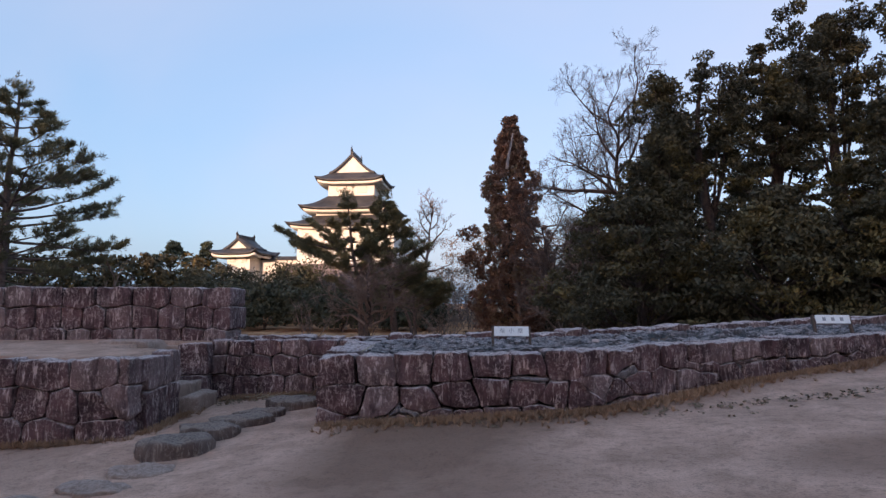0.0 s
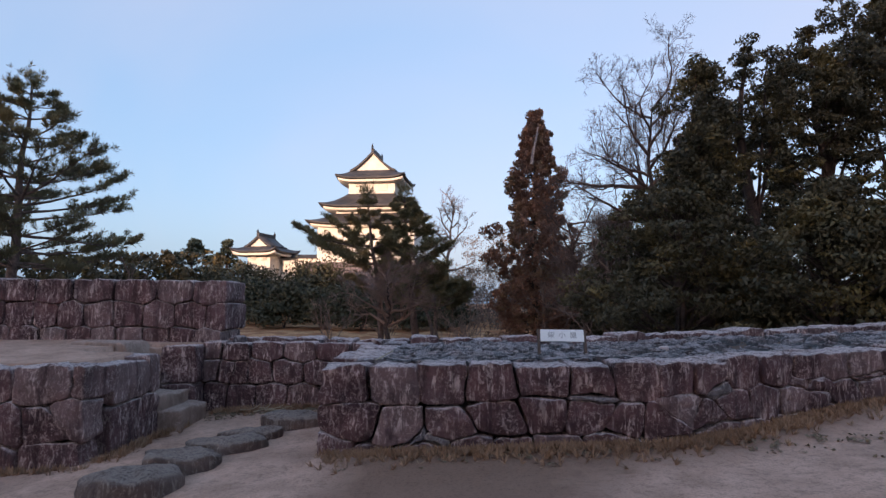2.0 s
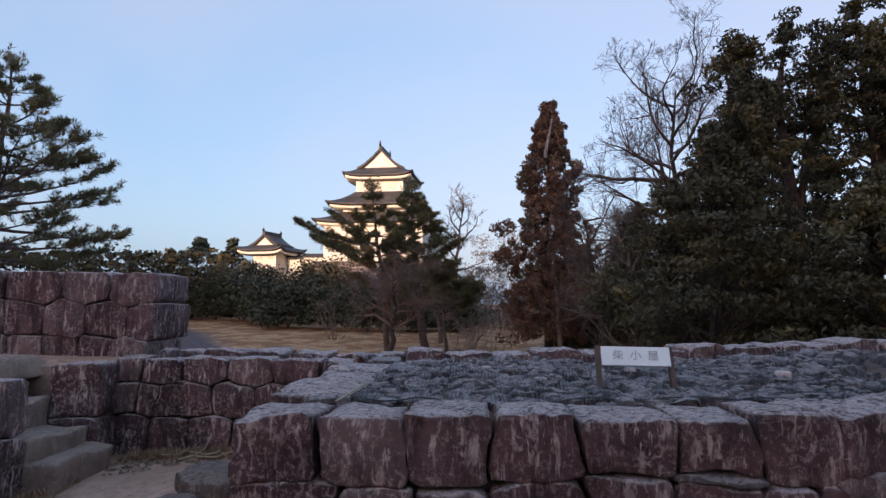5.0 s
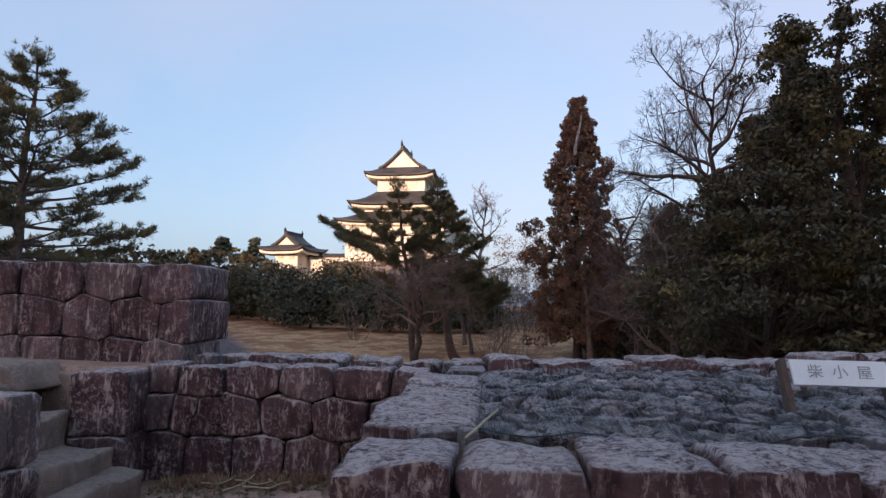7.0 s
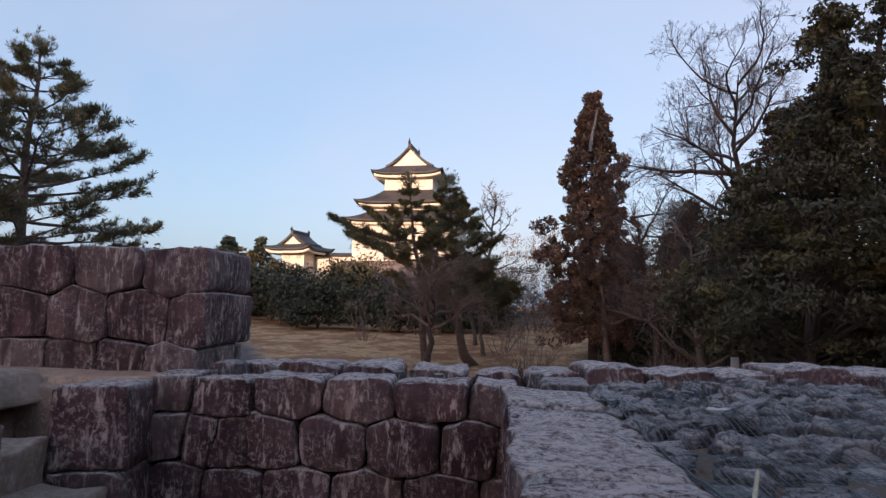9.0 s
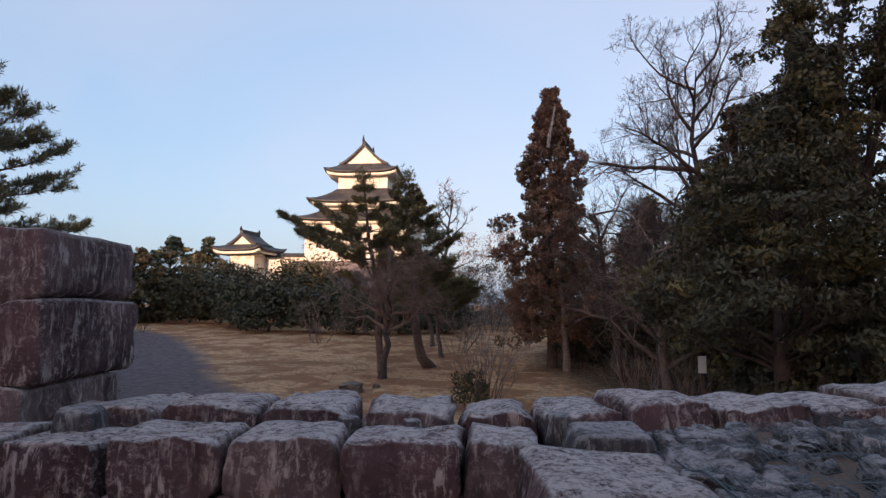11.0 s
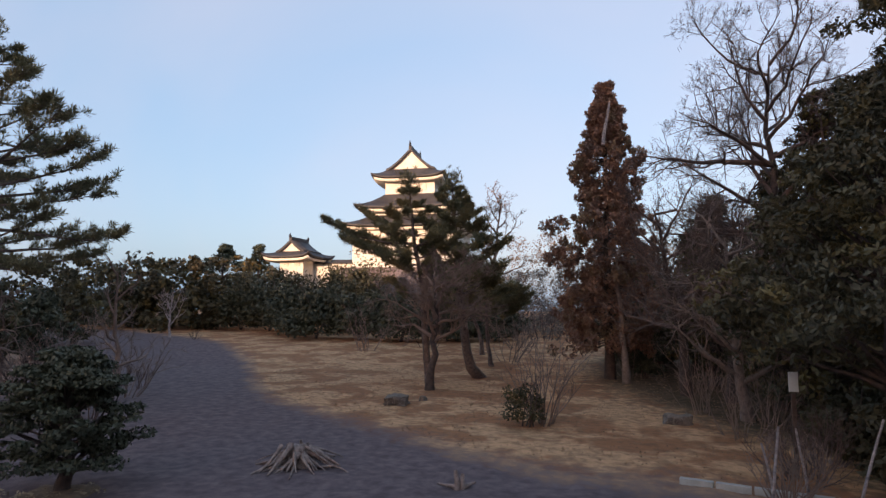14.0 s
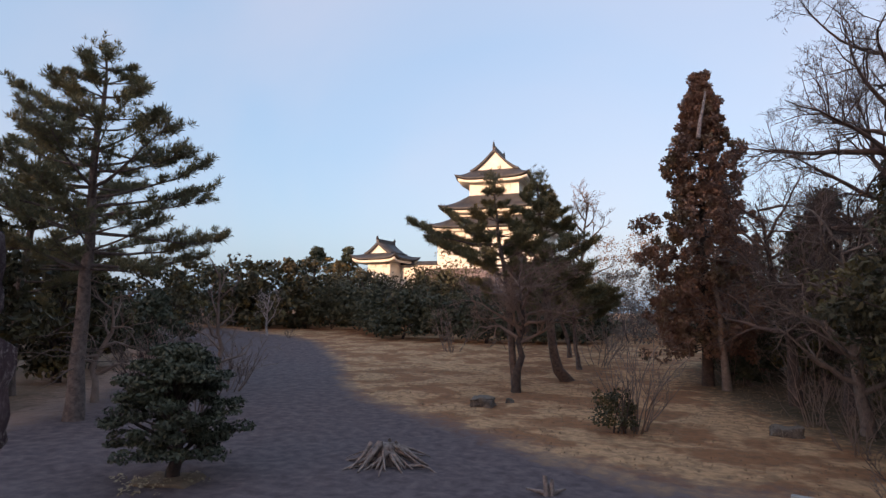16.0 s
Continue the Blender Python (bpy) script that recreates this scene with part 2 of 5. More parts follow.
def rough_block(corners, depth, rng, round_=0.035, lump=0.02, fine=True, taper=0.0):
    """A worn stone: corners = (x, z) of its face, bottom left, bottom right, top right, top left; the face looks to -y, the stone goes back by depth."""
    P, Q = (CUBE_P, CUBE_Q) if fine else (CUBE_LP, CUBE_LQ)
    c = np.array(corners, float)
    w, h = np.ptp(c[:, 0]), np.ptp(c[:, 1])
    half = np.array([w, depth, h]) / 2
    r = min(round_, half.min() * 0.6)
    q = P * half
    inner = np.clip(q, -(half - r), half - r)
    d = q - inner
    ln = np.linalg.norm(d, axis=1, keepdims=True)
    q = inner + d / np.maximum(ln, 1e-9) * np.minimum(ln, r)
    f = q / half
    a, b_ = (f[:, 0] + 1) / 2, (f[:, 2] + 1) / 2
    xz = (np.outer((1 - a) * (1 - b_), c[0]).reshape(-1, 2) + np.outer(a * (1 - b_), c[1]) + np.outer(a * b_, c[2]) + np.outer((1 - a) * b_, c[3]))
    out = np.column_stack([xz[:, 0], q[:, 1] + depth / 2, xz[:, 1]])
    off = rng.uniform(-50, 50, 3)
    for i, p in enumerate(out):
        s = Vector((p[0] + off[0], p[1] + off[1], p[2] + off[2]))
        n1 = noise.noise_vector(s * 3.2) * lump * 1.3 + noise.noise_vector(s * 9.0) * lump * 0.55
        out[i] += n1
    return out, Q


class Path:
    """A line on plan, walked by length; its left side is the inside."""
    def __init__(self, pts):
        self.p = np.array(pts, float)
        seg = np.diff(self.p, axis=0)
        self.l = np.linalg.norm(seg, axis=1)
        self.t = seg / self.l[:, None]
        self.s = np.concatenate([[0], np.cumsum(self.l)])
        self.length = self.s[-1]

    def at(self, u):
        i = int(np.clip(np.searchsorted(self.s, u) - 1, 0, len(self.l) - 1))
        p = self.p[i] + self.t[i] * (u - self.s[i])
        return p, self.t[i]


def clipped(poly, nrm, c):
    """The part of a polygon on the side nrm . p <= c."""
    out = []
    for i, a in enumerate(poly):
        b_ = poly[(i + 1) % len(poly)]
        da, db = a.dot(nrm) - c, b_.dot(nrm) - c
        if da <= 0:
            out.append(a)
        if da * db < 0:
            out.append(a + (b_ - a) * (da / (da - db)))
    return out


def worn_outline(poly, n, cut=0.035):
    """A polygon with its corners knocked off, at n even points."""
    pts = np.array(poly)
    for c in (cut, 0.25):
        nxt = np.roll(pts, -1, 0)
        pts = np.stack([pts + (nxt - pts) * c, nxt + (pts - nxt) * c], 1).reshape(-1, 2)
    closed = np.vstack([pts, pts[:1]])
    s = np.concatenate([[0], np.cumsum(np.linalg.norm(np.diff(closed, axis=0), axis=1))])
    t = np.linspace(0, s[-1], n, endpoint=False)
    return np.column_stack([np.interp(t, s, closed[:, k]) for k in (0, 1)])


def polygon_stone(poly, depth, rng, lump, bulge):
    """A worn many-cornered wall stone, face to -y."""
    n = 28
    o = worn_outline(poly, n)
    c = o.mean(0)
    d = np.linalg.norm(o - c, axis=1, keepdims=True)
    rings = [(0.62, None, -bulge), (0.34, None, -bulge * 0.75), (0, 0.030, -bulge * 0.45), (0, 0.009, -bulge * 0.1), (0, 0.002, 0.012), (0, 0.0, 0.04), (0, 0.0, depth * 0.35), (0, 0.004, depth * 0.62), (0, 0.01, depth * 0.9), (0, 0.05, depth)]
    V = []
    for k, inset, y in rings:
        f = k if inset is None else np.minimum(inset / d, 0.6)
        p = o + (c - o) * f
        V.append(np.column_stack([p[:, 0], np.full(n, y), p[:, 1]]))
    V.append([(c[0], -bulge * 1.05, c[1]), (c[0], depth, c[1])])
    V = np.vstack(V)
    F = []
    for r in range(len(rings) - 1):
        for i in range(n):
            j = (i + 1) % n
            F.append((r * n + i, r * n + j, (r + 1) * n + j, (r + 1) * n + i))
    a, b_ = len(V) - 2, (len(rings) - 1) * n
    for i in range(0, n, 2):
        F.append((a, (i + 2) % n, i + 1, i))
        F.append((a + 1, b_ + i, b_ + i + 1, b_ + (i + 2) % n))
    off = rng.uniform(-50, 50, 3)
    for i in range(len(V)):
        s = Vector(V[i] + off)
        V[i] += np.array(noise.noise_vector(s * 3.4) * lump * 1.4 + noise.noise_vector(s * 10.0) * lump * 0.8 + noise.noise_vector(s * 24.0) * lump * 0.5)
    return V, F


def masonry(wall, path, lo, hi, rows, seed, widths, depths, joints=None, lump=0.02, bulge=0.02, gap=0.007, flat=2.1, jit=0.07, material=None, ragged=0.025, chocks=0.0):
    """Lays many-cornered stones along a path between the heights lo(u) and hi(u); rows: where each course's middle lies, from 0 to 1; joints: those of the top course, or of each course by its number; chocks: small filling stones a metre."""
    rng = np.random.default_rng(seed)
    L = path.length
    seeds = []
    for i, f in enumerate(rows):
        last = i == len(rows) - 1
        given = joints.get(i) if isinstance(joints, dict) else joints if last else None
        if given:
            js = [0.0] + [j for j in given if j < L]
            while js[-1] < L:
                js.append(js[-1] + rng.uniform(*widths[i]))
            for a, b_ in zip(js[:-1], js[1:]):
                seeds.append(((a + b_) / 2, f + rng.uniform(-0.015, 0.015), i))
            continue
        u = rng.uniform(-0.2, 0.2)
        while u < L + 0.2:
            w = rng.uniform(*widths[i])
            j = 0.02 if last else jit
            seeds.append((u + w / 2, f + rng.uniform(-j, j), i))
            u += w
    pos = [(u, (lo(u) + (hi(u) - lo(u)) * f) * flat) for u, f, _ in seeds]
    size = [0.22] * len(pos)
    for _ in range(int(chocks * L)):
        a = int(rng.integers(len(pos)))
        beside = [k for k in range(len(seeds)) if seeds[k][2] != seeds[a][2] and abs(seeds[k][0] - seeds[a][0]) < 0.4]
        if a >= len(seeds) or not beside or size[a] < 0.2:
            continue
        b_ = int(rng.choice(beside))
        g = rng.uniform(0.42, 0.58)
        u, f = seeds[a][0] * g + seeds[b_][0] * (1 - g), seeds[a][1] * g + seeds[b_][1] * (1 - g)
        seeds.append((u, f, 0))
        pos.append((u, (lo(u) + (hi(u) - lo(u)) * f) * flat))
        size.append(rng.uniform(0.10, 0.16))
    pos = np.array(pos)
    for k, (u, f, i) in enumerate(seeds):
        top = hi(u) + rng.uniform(-ragged, ragged * 0.4)
        a, b_ = max(0.0, u - 0.9), min(L, u + 0.9)
        if b_ - a < 0.05:
            continue
        poly = [np.array(q) for q in ((a, (lo(u) - 0.12) * flat), (b_, (lo(u) - 0.12) * flat), (b_, (top + (hi(b_) - hi(u))) * flat), (a, (top + (hi(a) - hi(u))) * flat))]
        near = np.where((abs(pos[:, 0] - u) < 1.4))[0]
        for m in near:
            if m == k:
                continue
            dv = pos[m] - pos[k]
            ln = np.linalg.norm(dv)
            if ln < 1e-6:
                continue
            dv = dv / ln
            poly = clipped(poly, dv, pos[k].dot(dv) + ln / 2 + (size[k] ** 2 - size[m] ** 2) / (2 * ln) - gap)
            if len(poly) < 3:
                break
        if len(poly) < 3:
            continue
        poly = np.array([(q[0], q[1] / flat) for q in poly])
        if np.ptp(poly[:, 0]) < 0.06 or np.ptp(poly[:, 1]) < 0.05:
            continue
        chock = size[k] < 0.2
        uc = poly[:, 0].mean()
        poly[:, 0] -= uc
        p, t = path.at(uc)
        V, F = polygon_stone(poly, depths[i] * rng.uniform(0.94, 1.05), rng, lump, bulge * rng.uniform(0.1, 0.7))
        m = Matrix(((t[0], -t[1], 0, p[0]), (t[1], t[0], 0, p[1]), (0, 0, 1, 0), (0, 0, 0, 1))) @ Matrix.Translation((0, rng.uniform(-0.012, 0.014), 0))
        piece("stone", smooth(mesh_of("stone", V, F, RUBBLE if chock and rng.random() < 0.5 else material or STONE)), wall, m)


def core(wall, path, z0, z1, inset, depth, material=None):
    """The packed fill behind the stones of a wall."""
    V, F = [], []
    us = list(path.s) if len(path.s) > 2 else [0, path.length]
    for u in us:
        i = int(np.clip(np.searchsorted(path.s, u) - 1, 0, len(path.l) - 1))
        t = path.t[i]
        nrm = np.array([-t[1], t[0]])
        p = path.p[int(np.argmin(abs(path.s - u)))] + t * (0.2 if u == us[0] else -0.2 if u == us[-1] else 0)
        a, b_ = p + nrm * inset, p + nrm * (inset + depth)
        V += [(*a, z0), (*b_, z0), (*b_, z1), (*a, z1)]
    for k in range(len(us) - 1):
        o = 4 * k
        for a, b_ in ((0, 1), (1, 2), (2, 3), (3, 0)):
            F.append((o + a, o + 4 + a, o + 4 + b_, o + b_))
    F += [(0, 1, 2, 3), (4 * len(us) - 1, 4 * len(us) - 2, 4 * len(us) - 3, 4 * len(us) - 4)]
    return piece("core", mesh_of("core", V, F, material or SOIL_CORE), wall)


# ---- plants ----
def tubes(paths):
    """Tapered limbs: each path is (points, radii, sides). Returns vertices and quads."""
    V, F, o = [], [], 0
    for pts, rad, k in paths:
        pts = np.asarray(pts, float)
        n = len(pts)
        tan = np.gradient(pts, axis=0)
        tan /= np.maximum(np.linalg.norm(tan, axis=1, keepdims=True), 1e-9)
        ref = np.array([0.0, 0.0, 1.0]) if abs(tan[0][2]) < 0.9 else np.array([1.0, 0.0, 0.0])
        a = np.cross(tan, ref)
        a /= np.maximum(np.linalg.norm(a, axis=1, keepdims=True), 1e-9)
        b_ = np.cross(tan, a)
        ang = np.arange(k) * 2 * math.pi / k
        ring = pts[:, None, :] + np.asarray(rad)[:, None, None] * (np.cos(ang)[None, :, None] * a[:, None, :] + np.sin(ang)[None, :, None] * b_[:, None, :])
        V.append(ring.reshape(-1, 3))
        i, j = np.meshgrid(np.arange(n - 1), np.arange(k), indexing="ij")
        j2 = (j + 1) % k
        F.append(np.stack([o + i * k + j, o + i * k + j2, o + (i + 1) * k + j2, o + (i + 1) * k + j], -1).reshape(-1, 4))
        o += n * k
    return np.concatenate(V), np.concatenate(F)


def limb(rng, start, way, length, r0, r1, n=7, bend=0.15, rise=0.0, sides=6):
    """A wandering limb; rise lifts (or drops) its tip."""
    way = np.asarray(way, float)
    way = way / np.linalg.norm(way)
    pts, p = [np.asarray(start, float)], np.asarray(start, float)
    for k in range(1, n):
        way = way + rng.normal(0, bend, 3) / math.sqrt(n) * 1.6
        way[2] += rise / n
        way /= np.linalg.norm(way)
        p = p + way * length / (n - 1)
        pts.append(p)
    return np.array(pts), np.linspace(r0, r1, n), sides


def branch_out(rng, path, level, paths, counts, ratio=0.55, spread=0.9, rise=0.25, start=0.3, bend=0.3, thin=0.55, sides=(6, 5, 4, 3, 3), minr=0.008):
    """Recursive twigs along a limb."""
    paths.append(path)
    if level >= len(counts):
        return
    pts, rad, _ = path
    length = np.linalg.norm(np.diff(pts, axis=0), axis=1).sum()
    for _ in range(counts[level]):
        f = rng.uniform(start, 1.0) * (len(pts) - 1)
        i = min(int(f), len(pts) - 2)
        p = pts[i] + (pts[i + 1] - pts[i]) * (f - i)
        d = pts[i + 1] - pts[i]
        d = d / np.linalg.norm(d)
        side = rng.normal(0, 1, 3)
        side -= d * side.dot(d)
        side /= np.linalg.norm(side)
        way = d * (1 - spread * 0.45) + side * spread + np.array([0, 0, rise])
        r = max(rad[i] * thin, minr)
        L = length * ratio * rng.uniform(0.6, 1.15) * (1.15 - 0.5 * f / (len(pts) - 1))
        child = limb(rng, p, way, L, r, max(r * 0.3, minr * 0.6), 5 if level else 6, bend, rise * 0.6, sides[min(level + 1, 4)])
        branch_out(rng, child, level + 1, paths, counts, ratio, spread, rise, start, bend, thin, sides, minr)


def leaves(rng, centers, radii, per, size, up=0.35, droop=0.0, slim=0.55):
    """Diamond leaves in flattened clumps about the centres."""
    centers, radii = np.asarray(centers, float), np.asarray(radii, float)
    n = len(centers) * per
    c = np.repeat(centers, per, 0)
    rr = np.repeat(radii, per, 0)
    d = rng.normal(0, 1, (n, 3))
    d /= np.linalg.norm(d, axis=1, keepdims=True)
    d *= rng.uniform(0.35, 1.0, (n, 1)) ** 0.6
    p = c + d * rr
    nrm = d * 0.8 + rng.normal(0, 0.6, (n, 3)) + np.array([0, 0, up])
    nrm /= np.linalg.norm(nrm, axis=1, keepdims=True)
    t = np.cross(nrm, rng.normal(0, 1, (n, 3)))
    t[:, 2] -= droop
    t /= np.linalg.norm(t, axis=1, keepdims=True)
    b_ = np.cross(nrm, t)
    s = size * rng.uniform(0.6, 1.35, (n, 1))
    V = np.stack([p - t * s, p + b_ * s * slim, p + t * s, p - b_ * s * slim], 1).reshape(-1, 3)
    return V, np.arange(4 * n).reshape(-1, 4)


def tufts(rng, places, ways, per, size, width):
    """Needle tufts: slim blades that fan out from each place about its way."""
    n = len(places) * per
    p = np.repeat(np.asarray(places, float), per, 0)
    w = np.repeat(np.asarray(ways, float), per, 0) + rng.normal(0, 0.55, (n, 3))
    w /= np.linalg.norm(w, axis=1, keepdims=True)
    sd = np.cross(w, rng.normal(0, 1, (n, 3)))
    sd /= np.linalg.norm(sd, axis=1, keepdims=True)
    s = size * rng.uniform(0.6, 1.3, (n, 1))
    V = np.stack([p - sd * width * 0.4, p + w * s * 0.55 - sd * width, p + w * s, p + w * s * 0.55 + sd * width], 1).reshape(-1, 3)
    return V, np.arange(4 * n).reshape(-1, 4)


def joined(sets):
    V, F, o = [], [], 0
    for v, f in sets:
        V.append(v)
        F.append(f + o)
        o += len(v)
    return np.concatenate(V), np.concatenate(F)


def tree_thing(name, at, label, wood, woodmat, crown=None, crownmat=None, group="", category="tree", twigmat=None):
    """A plant: an empty at its foot, with its wood and its crown given in its own space."""
    ob = empty(name, at, label=label, category=category, group=group)
    v, f = tubes(wood)
    if crown is None and len(wood) > 1:
        v, f = tubes(wood[:1])
        piece("crown", smooth(mesh_of("crown", *tubes(wood[1:]), twigmat or woodmat)), ob)
    piece("trunk", smooth(mesh_of("trunk", v, f, woodmat)), ob)
    if crown is not None:
        piece("crown", mesh_of("crown", *crown, crownmat), ob)
    return ob


def trunk_path(height, r, lean=(0, 0), wob=0.2, n=10, seed=0, flare=1.35, bow=1.0):
    rng = np.random.default_rng(seed)
    z = np.linspace(-0.3, height, n)
    f = np.clip(z / height, 0, 1)
    x = lean[0] * f ** bow + np.concatenate([[0, 0], np.cumsum(rng.normal(0, wob / n ** 0.5, n - 2))])
    y = lean[1] * f ** bow + np.concatenate([[0, 0], np.cumsum(rng.normal(0, wob / n ** 0.5, n - 2))])
    rad = r * (1 - f) ** 0.8 + 0.03
    rad[0] *= flare
    rad[1] *= 1.1
    return np.column_stack([x, y, z]), rad, 10


def at_height(path, z):
    return np.array([np.interp(z, path[0][:, 2], path[0][:, k]) for k in range(3)])


def pine(name, at, height, radius, label, seed, lean=(0, 0), first=0.35, whorls=15, tuft=0.34, dense=1.0, mat=None, barkmat=None, profile=None, droop=0.0, r=None, group="", bow=1.0, boughs=(), dead=0):
    """A pine: whorls of boughs that carry upright needle tufts; boughs: single long ones (way, height, length); dead: bare low snags."""
    rng = np.random.default_rng(seed)
    tr = trunk_path(height, r or height * 0.022, lean, 0.3 if bow == 1 else 0.12, 14, seed, bow=bow)
    wood, P, W = [tr], [], []
    for k in range(dead):
        a = rng.uniform(0, 6.28)
        wood.append(limb(rng, at_height(tr, height * rng.uniform(0.12, first)), (math.cos(a), math.sin(a), rng.uniform(-0.3, 0.3)), rng.uniform(1.0, 3.2), 0.035, 0.008, 7, 0.35, -0.1, 4))
    arms = []
    for k in range(whorls):
        f = first + (1 - first) * (k + rng.uniform(-0.3, 0.3)) / whorls
        z = height * min(max(f, 0.1), 0.98)
        reach = radius * (profile(f) if profile else max(0.12, min(1.0, (1.06 - f) / (1 - first) * 1.15)))
        a0 = rng.uniform(0, 6.28)
        for b_ in range(int(rng.integers(4, 6))):
            a = a0 + b_ * 6.28 / 5 + rng.uniform(-0.4, 0.4)
            L = reach * rng.uniform(0.65, 1.1)
            way = (math.cos(a), math.sin(a), rng.uniform(-0.05, 0.25) - droop)
            arms.append((way, z, L))
    for way, z, L in arms + list(boughs):
        lb = limb(rng, at_height(tr, z), way, L, 0.02 + L * 0.014, 0.012, 8, 0.12, 0.45, 5)
        wood.append(lb)
        pts = lb[0]
        for _ in range(int(L * 2.6 * dense)):
            g = rng.uniform(0.30, 1.0) ** 0.75 * 7
            i = min(int(g), 6)
            p = pts[i] + (pts[i + 1] - pts[i]) * (g - i)
            side = np.array([-way[1], way[0], 0]) * rng.choice((-1, 1)) * rng.uniform(0.3, 1.1) + np.array([way[0], way[1], 0]) * 0.7 + np.array([0, 0, rng.uniform(0.0, 0.3)])
            sw = limb(rng, p, side, min(L, 5.0) * rng.uniform(0.12, 0.30) * (1.3 - 0.6 * g / 7), 0.016, 0.007, 5, 0.15, 0.6, 3)
            wood.append(sw)
            for q in (0.35, 0.5, 0.65, 0.8, 0.9, 1.0, 1.0):
                e = sw[0][int(q * 4)]
                P.append(e + rng.normal(0, 0.05, 3))
                W.append(np.array([side[0] * 0.35, side[1] * 0.35, 0.75]))
        for g in np.linspace(4.0, 7.0, int(6 * dense)):
            i = min(int(g), 6)
            P.append(pts[i] + (pts[i + 1] - pts[i]) * (g - i) + rng.normal(0, 0.06, 3))
            W.append(np.array([way[0] * 0.5, way[1] * 0.5, 0.7]))
    for _ in range(int(40 * dense)):
        P.append(tr[0][-1] + rng.normal(0, 0.35, 3) * np.array([1, 1, 1.1]))
        W.append(np.array([0, 0, 1.0]))
    crown = tufts(rng, P, W, 9, tuft, tuft * 0.058)
    return tree_thing(name, at, label, wood, barkmat or BARK_PINE, crown, mat or NEEDLE, group)


def bare_tree(name, at, height, spread, label, seed, lean=(0, 0), counts=(9, 6, 5), r=None, mat=None, twist=0.3, first=0.3, rise=0.35, minr=0.012, group="", limbs=None, category="tree", twigmat=None):
    rng = np.random.default_rng(seed)
    tr = trunk_path(height * 0.8, r or height * 0.02, lean, 0.5, 10, seed)
    wood = [tr]
    n = counts[0]
    for k in range(n):
        f = first + (1 - first) * k / max(1, n - 1) * 0.95
        a = k * 2.4 + rng.uniform(-0.5, 0.5)
        L = spread * rng.uniform(0.7, 1.15) * (1.15 - 0.55 * f)
        lb = limb(rng, at_height(tr, height * 0.8 * f), (math.cos(a), math.sin(a), rng.uniform(0.25, 0.9)), L, tr[1].max() * 0.42 * (1.1 - 0.7 * f) + 0.01, 0.014, 8, twist, rise, 6)
        branch_out(rng, lb, 0, wood, counts[1:], 0.5, 0.8, 0.22, 0.25, 0.35, 0.5, minr=minr)
    for way, z, L, rr in (limbs or ()):
        lb = limb(rng, at_height(tr, z), way, L, rr, 0.02, 9, twist, rise, 6)
        branch_out(rng, lb, 0, wood, counts[1:], 0.45, 0.8, 0.22, 0.25, 0.35, 0.5, minr=minr)
    return tree_thing(name, at, label, wood, mat or BARK_GREY, group=group, category=category, twigmat=twigmat)


def evergreen(name, at, height, radius, label, seed, clumps=170, per=150, leaf=0.15, low=0.12, mat=None, barkmat=None, peak=0.45, lean=(0, 0), clump=0.85, group="", squash=0.5, spires=0):
    """A broad evergreen: limbs that end in flattened clumps of leaves, with gaps between them."""
    rng = np.random.default_rng(seed)
    tr = trunk_path(height * 0.93, height * 0.02 + 0.05, lean, 0.5, 10, seed)
    wood, C, R = [tr], [], []
    tops = [(rng.uniform(-0.55, 0.55) * radius, rng.uniform(-0.4, 0.4) * radius, height * rng.uniform(0.86, 1.0)) for _ in range(spires)]
    for k in range(clumps):
        f = low + (1 - low) * rng.uniform(0, 1) ** 1.05
        prof = math.sin(min(1, (f - low + 0.05) / (peak - low + 0.05)) * math.pi / 2) if f < peak else max(0.1, (1 - ((f - peak) / (1 - peak)) ** 1.6))
        prof *= 0.85 + 0.3 * noise.noise(Vector((f * 6, seed * 3.1, k * 0.001)))
        a = rng.uniform(0, 6.28)
        rad = radius * prof * math.sqrt(rng.uniform(0.25, 1.0)) * (0.95 + 0.5 * noise.noise(Vector((math.cos(a) * 1.6, math.sin(a) * 1.6, f * 5 + seed))))
        ctr = at_height(tr, height * 0.93 * f) * np.array([1, 1, 0]) + np.array([math.cos(a) * rad, math.sin(a) * rad, height * f * 0.97])
        C.append(ctr)
        s = clump * rng.uniform(0.6, 1.25) * (0.75 + 0.3 * (1 - f))
        R.append((s, s, s * squash))
        if rng.random() < 0.42:
            b0 = at_height(tr, max(0.3, height * f * 0.93 - rad * 0.45))
            wood.append(limb(rng, b0, ctr - b0, np.linalg.norm(ctr - b0), 0.03 + rad * 0.016, 0.015, 6, 0.12, 0.15, 5))
    for x, y, z in tops:
        b0 = at_height(tr, height * 0.45)
        sp = limb(rng, b0, np.array([x, y, z]) - b0, np.linalg.norm(np.array([x, y, z]) - b0), 0.10, 0.02, 8, 0.05, 0.1, 5)
        wood.append(sp)
        for g in np.linspace(0.4, 1.0, 22):
            i = min(int(g * 7), 6)
            p = sp[0][i] + (sp[0][i + 1] - sp[0][i]) * (g * 7 - i)
            w = 1.0 * (1.12 - g) + 0.22
            C.append(p + rng.normal(0, 1, 3) * np.array([w, w, 0.2]))
            R.append((0.48, 0.48, 0.40))
    crown = leaves(rng, C, R, per, leaf, 0.3, 0.35, 0.42)
    return tree_thing(name, at, label, wood, barkmat or BARK_DARK, crown, mat or LEAF_DARK, group)


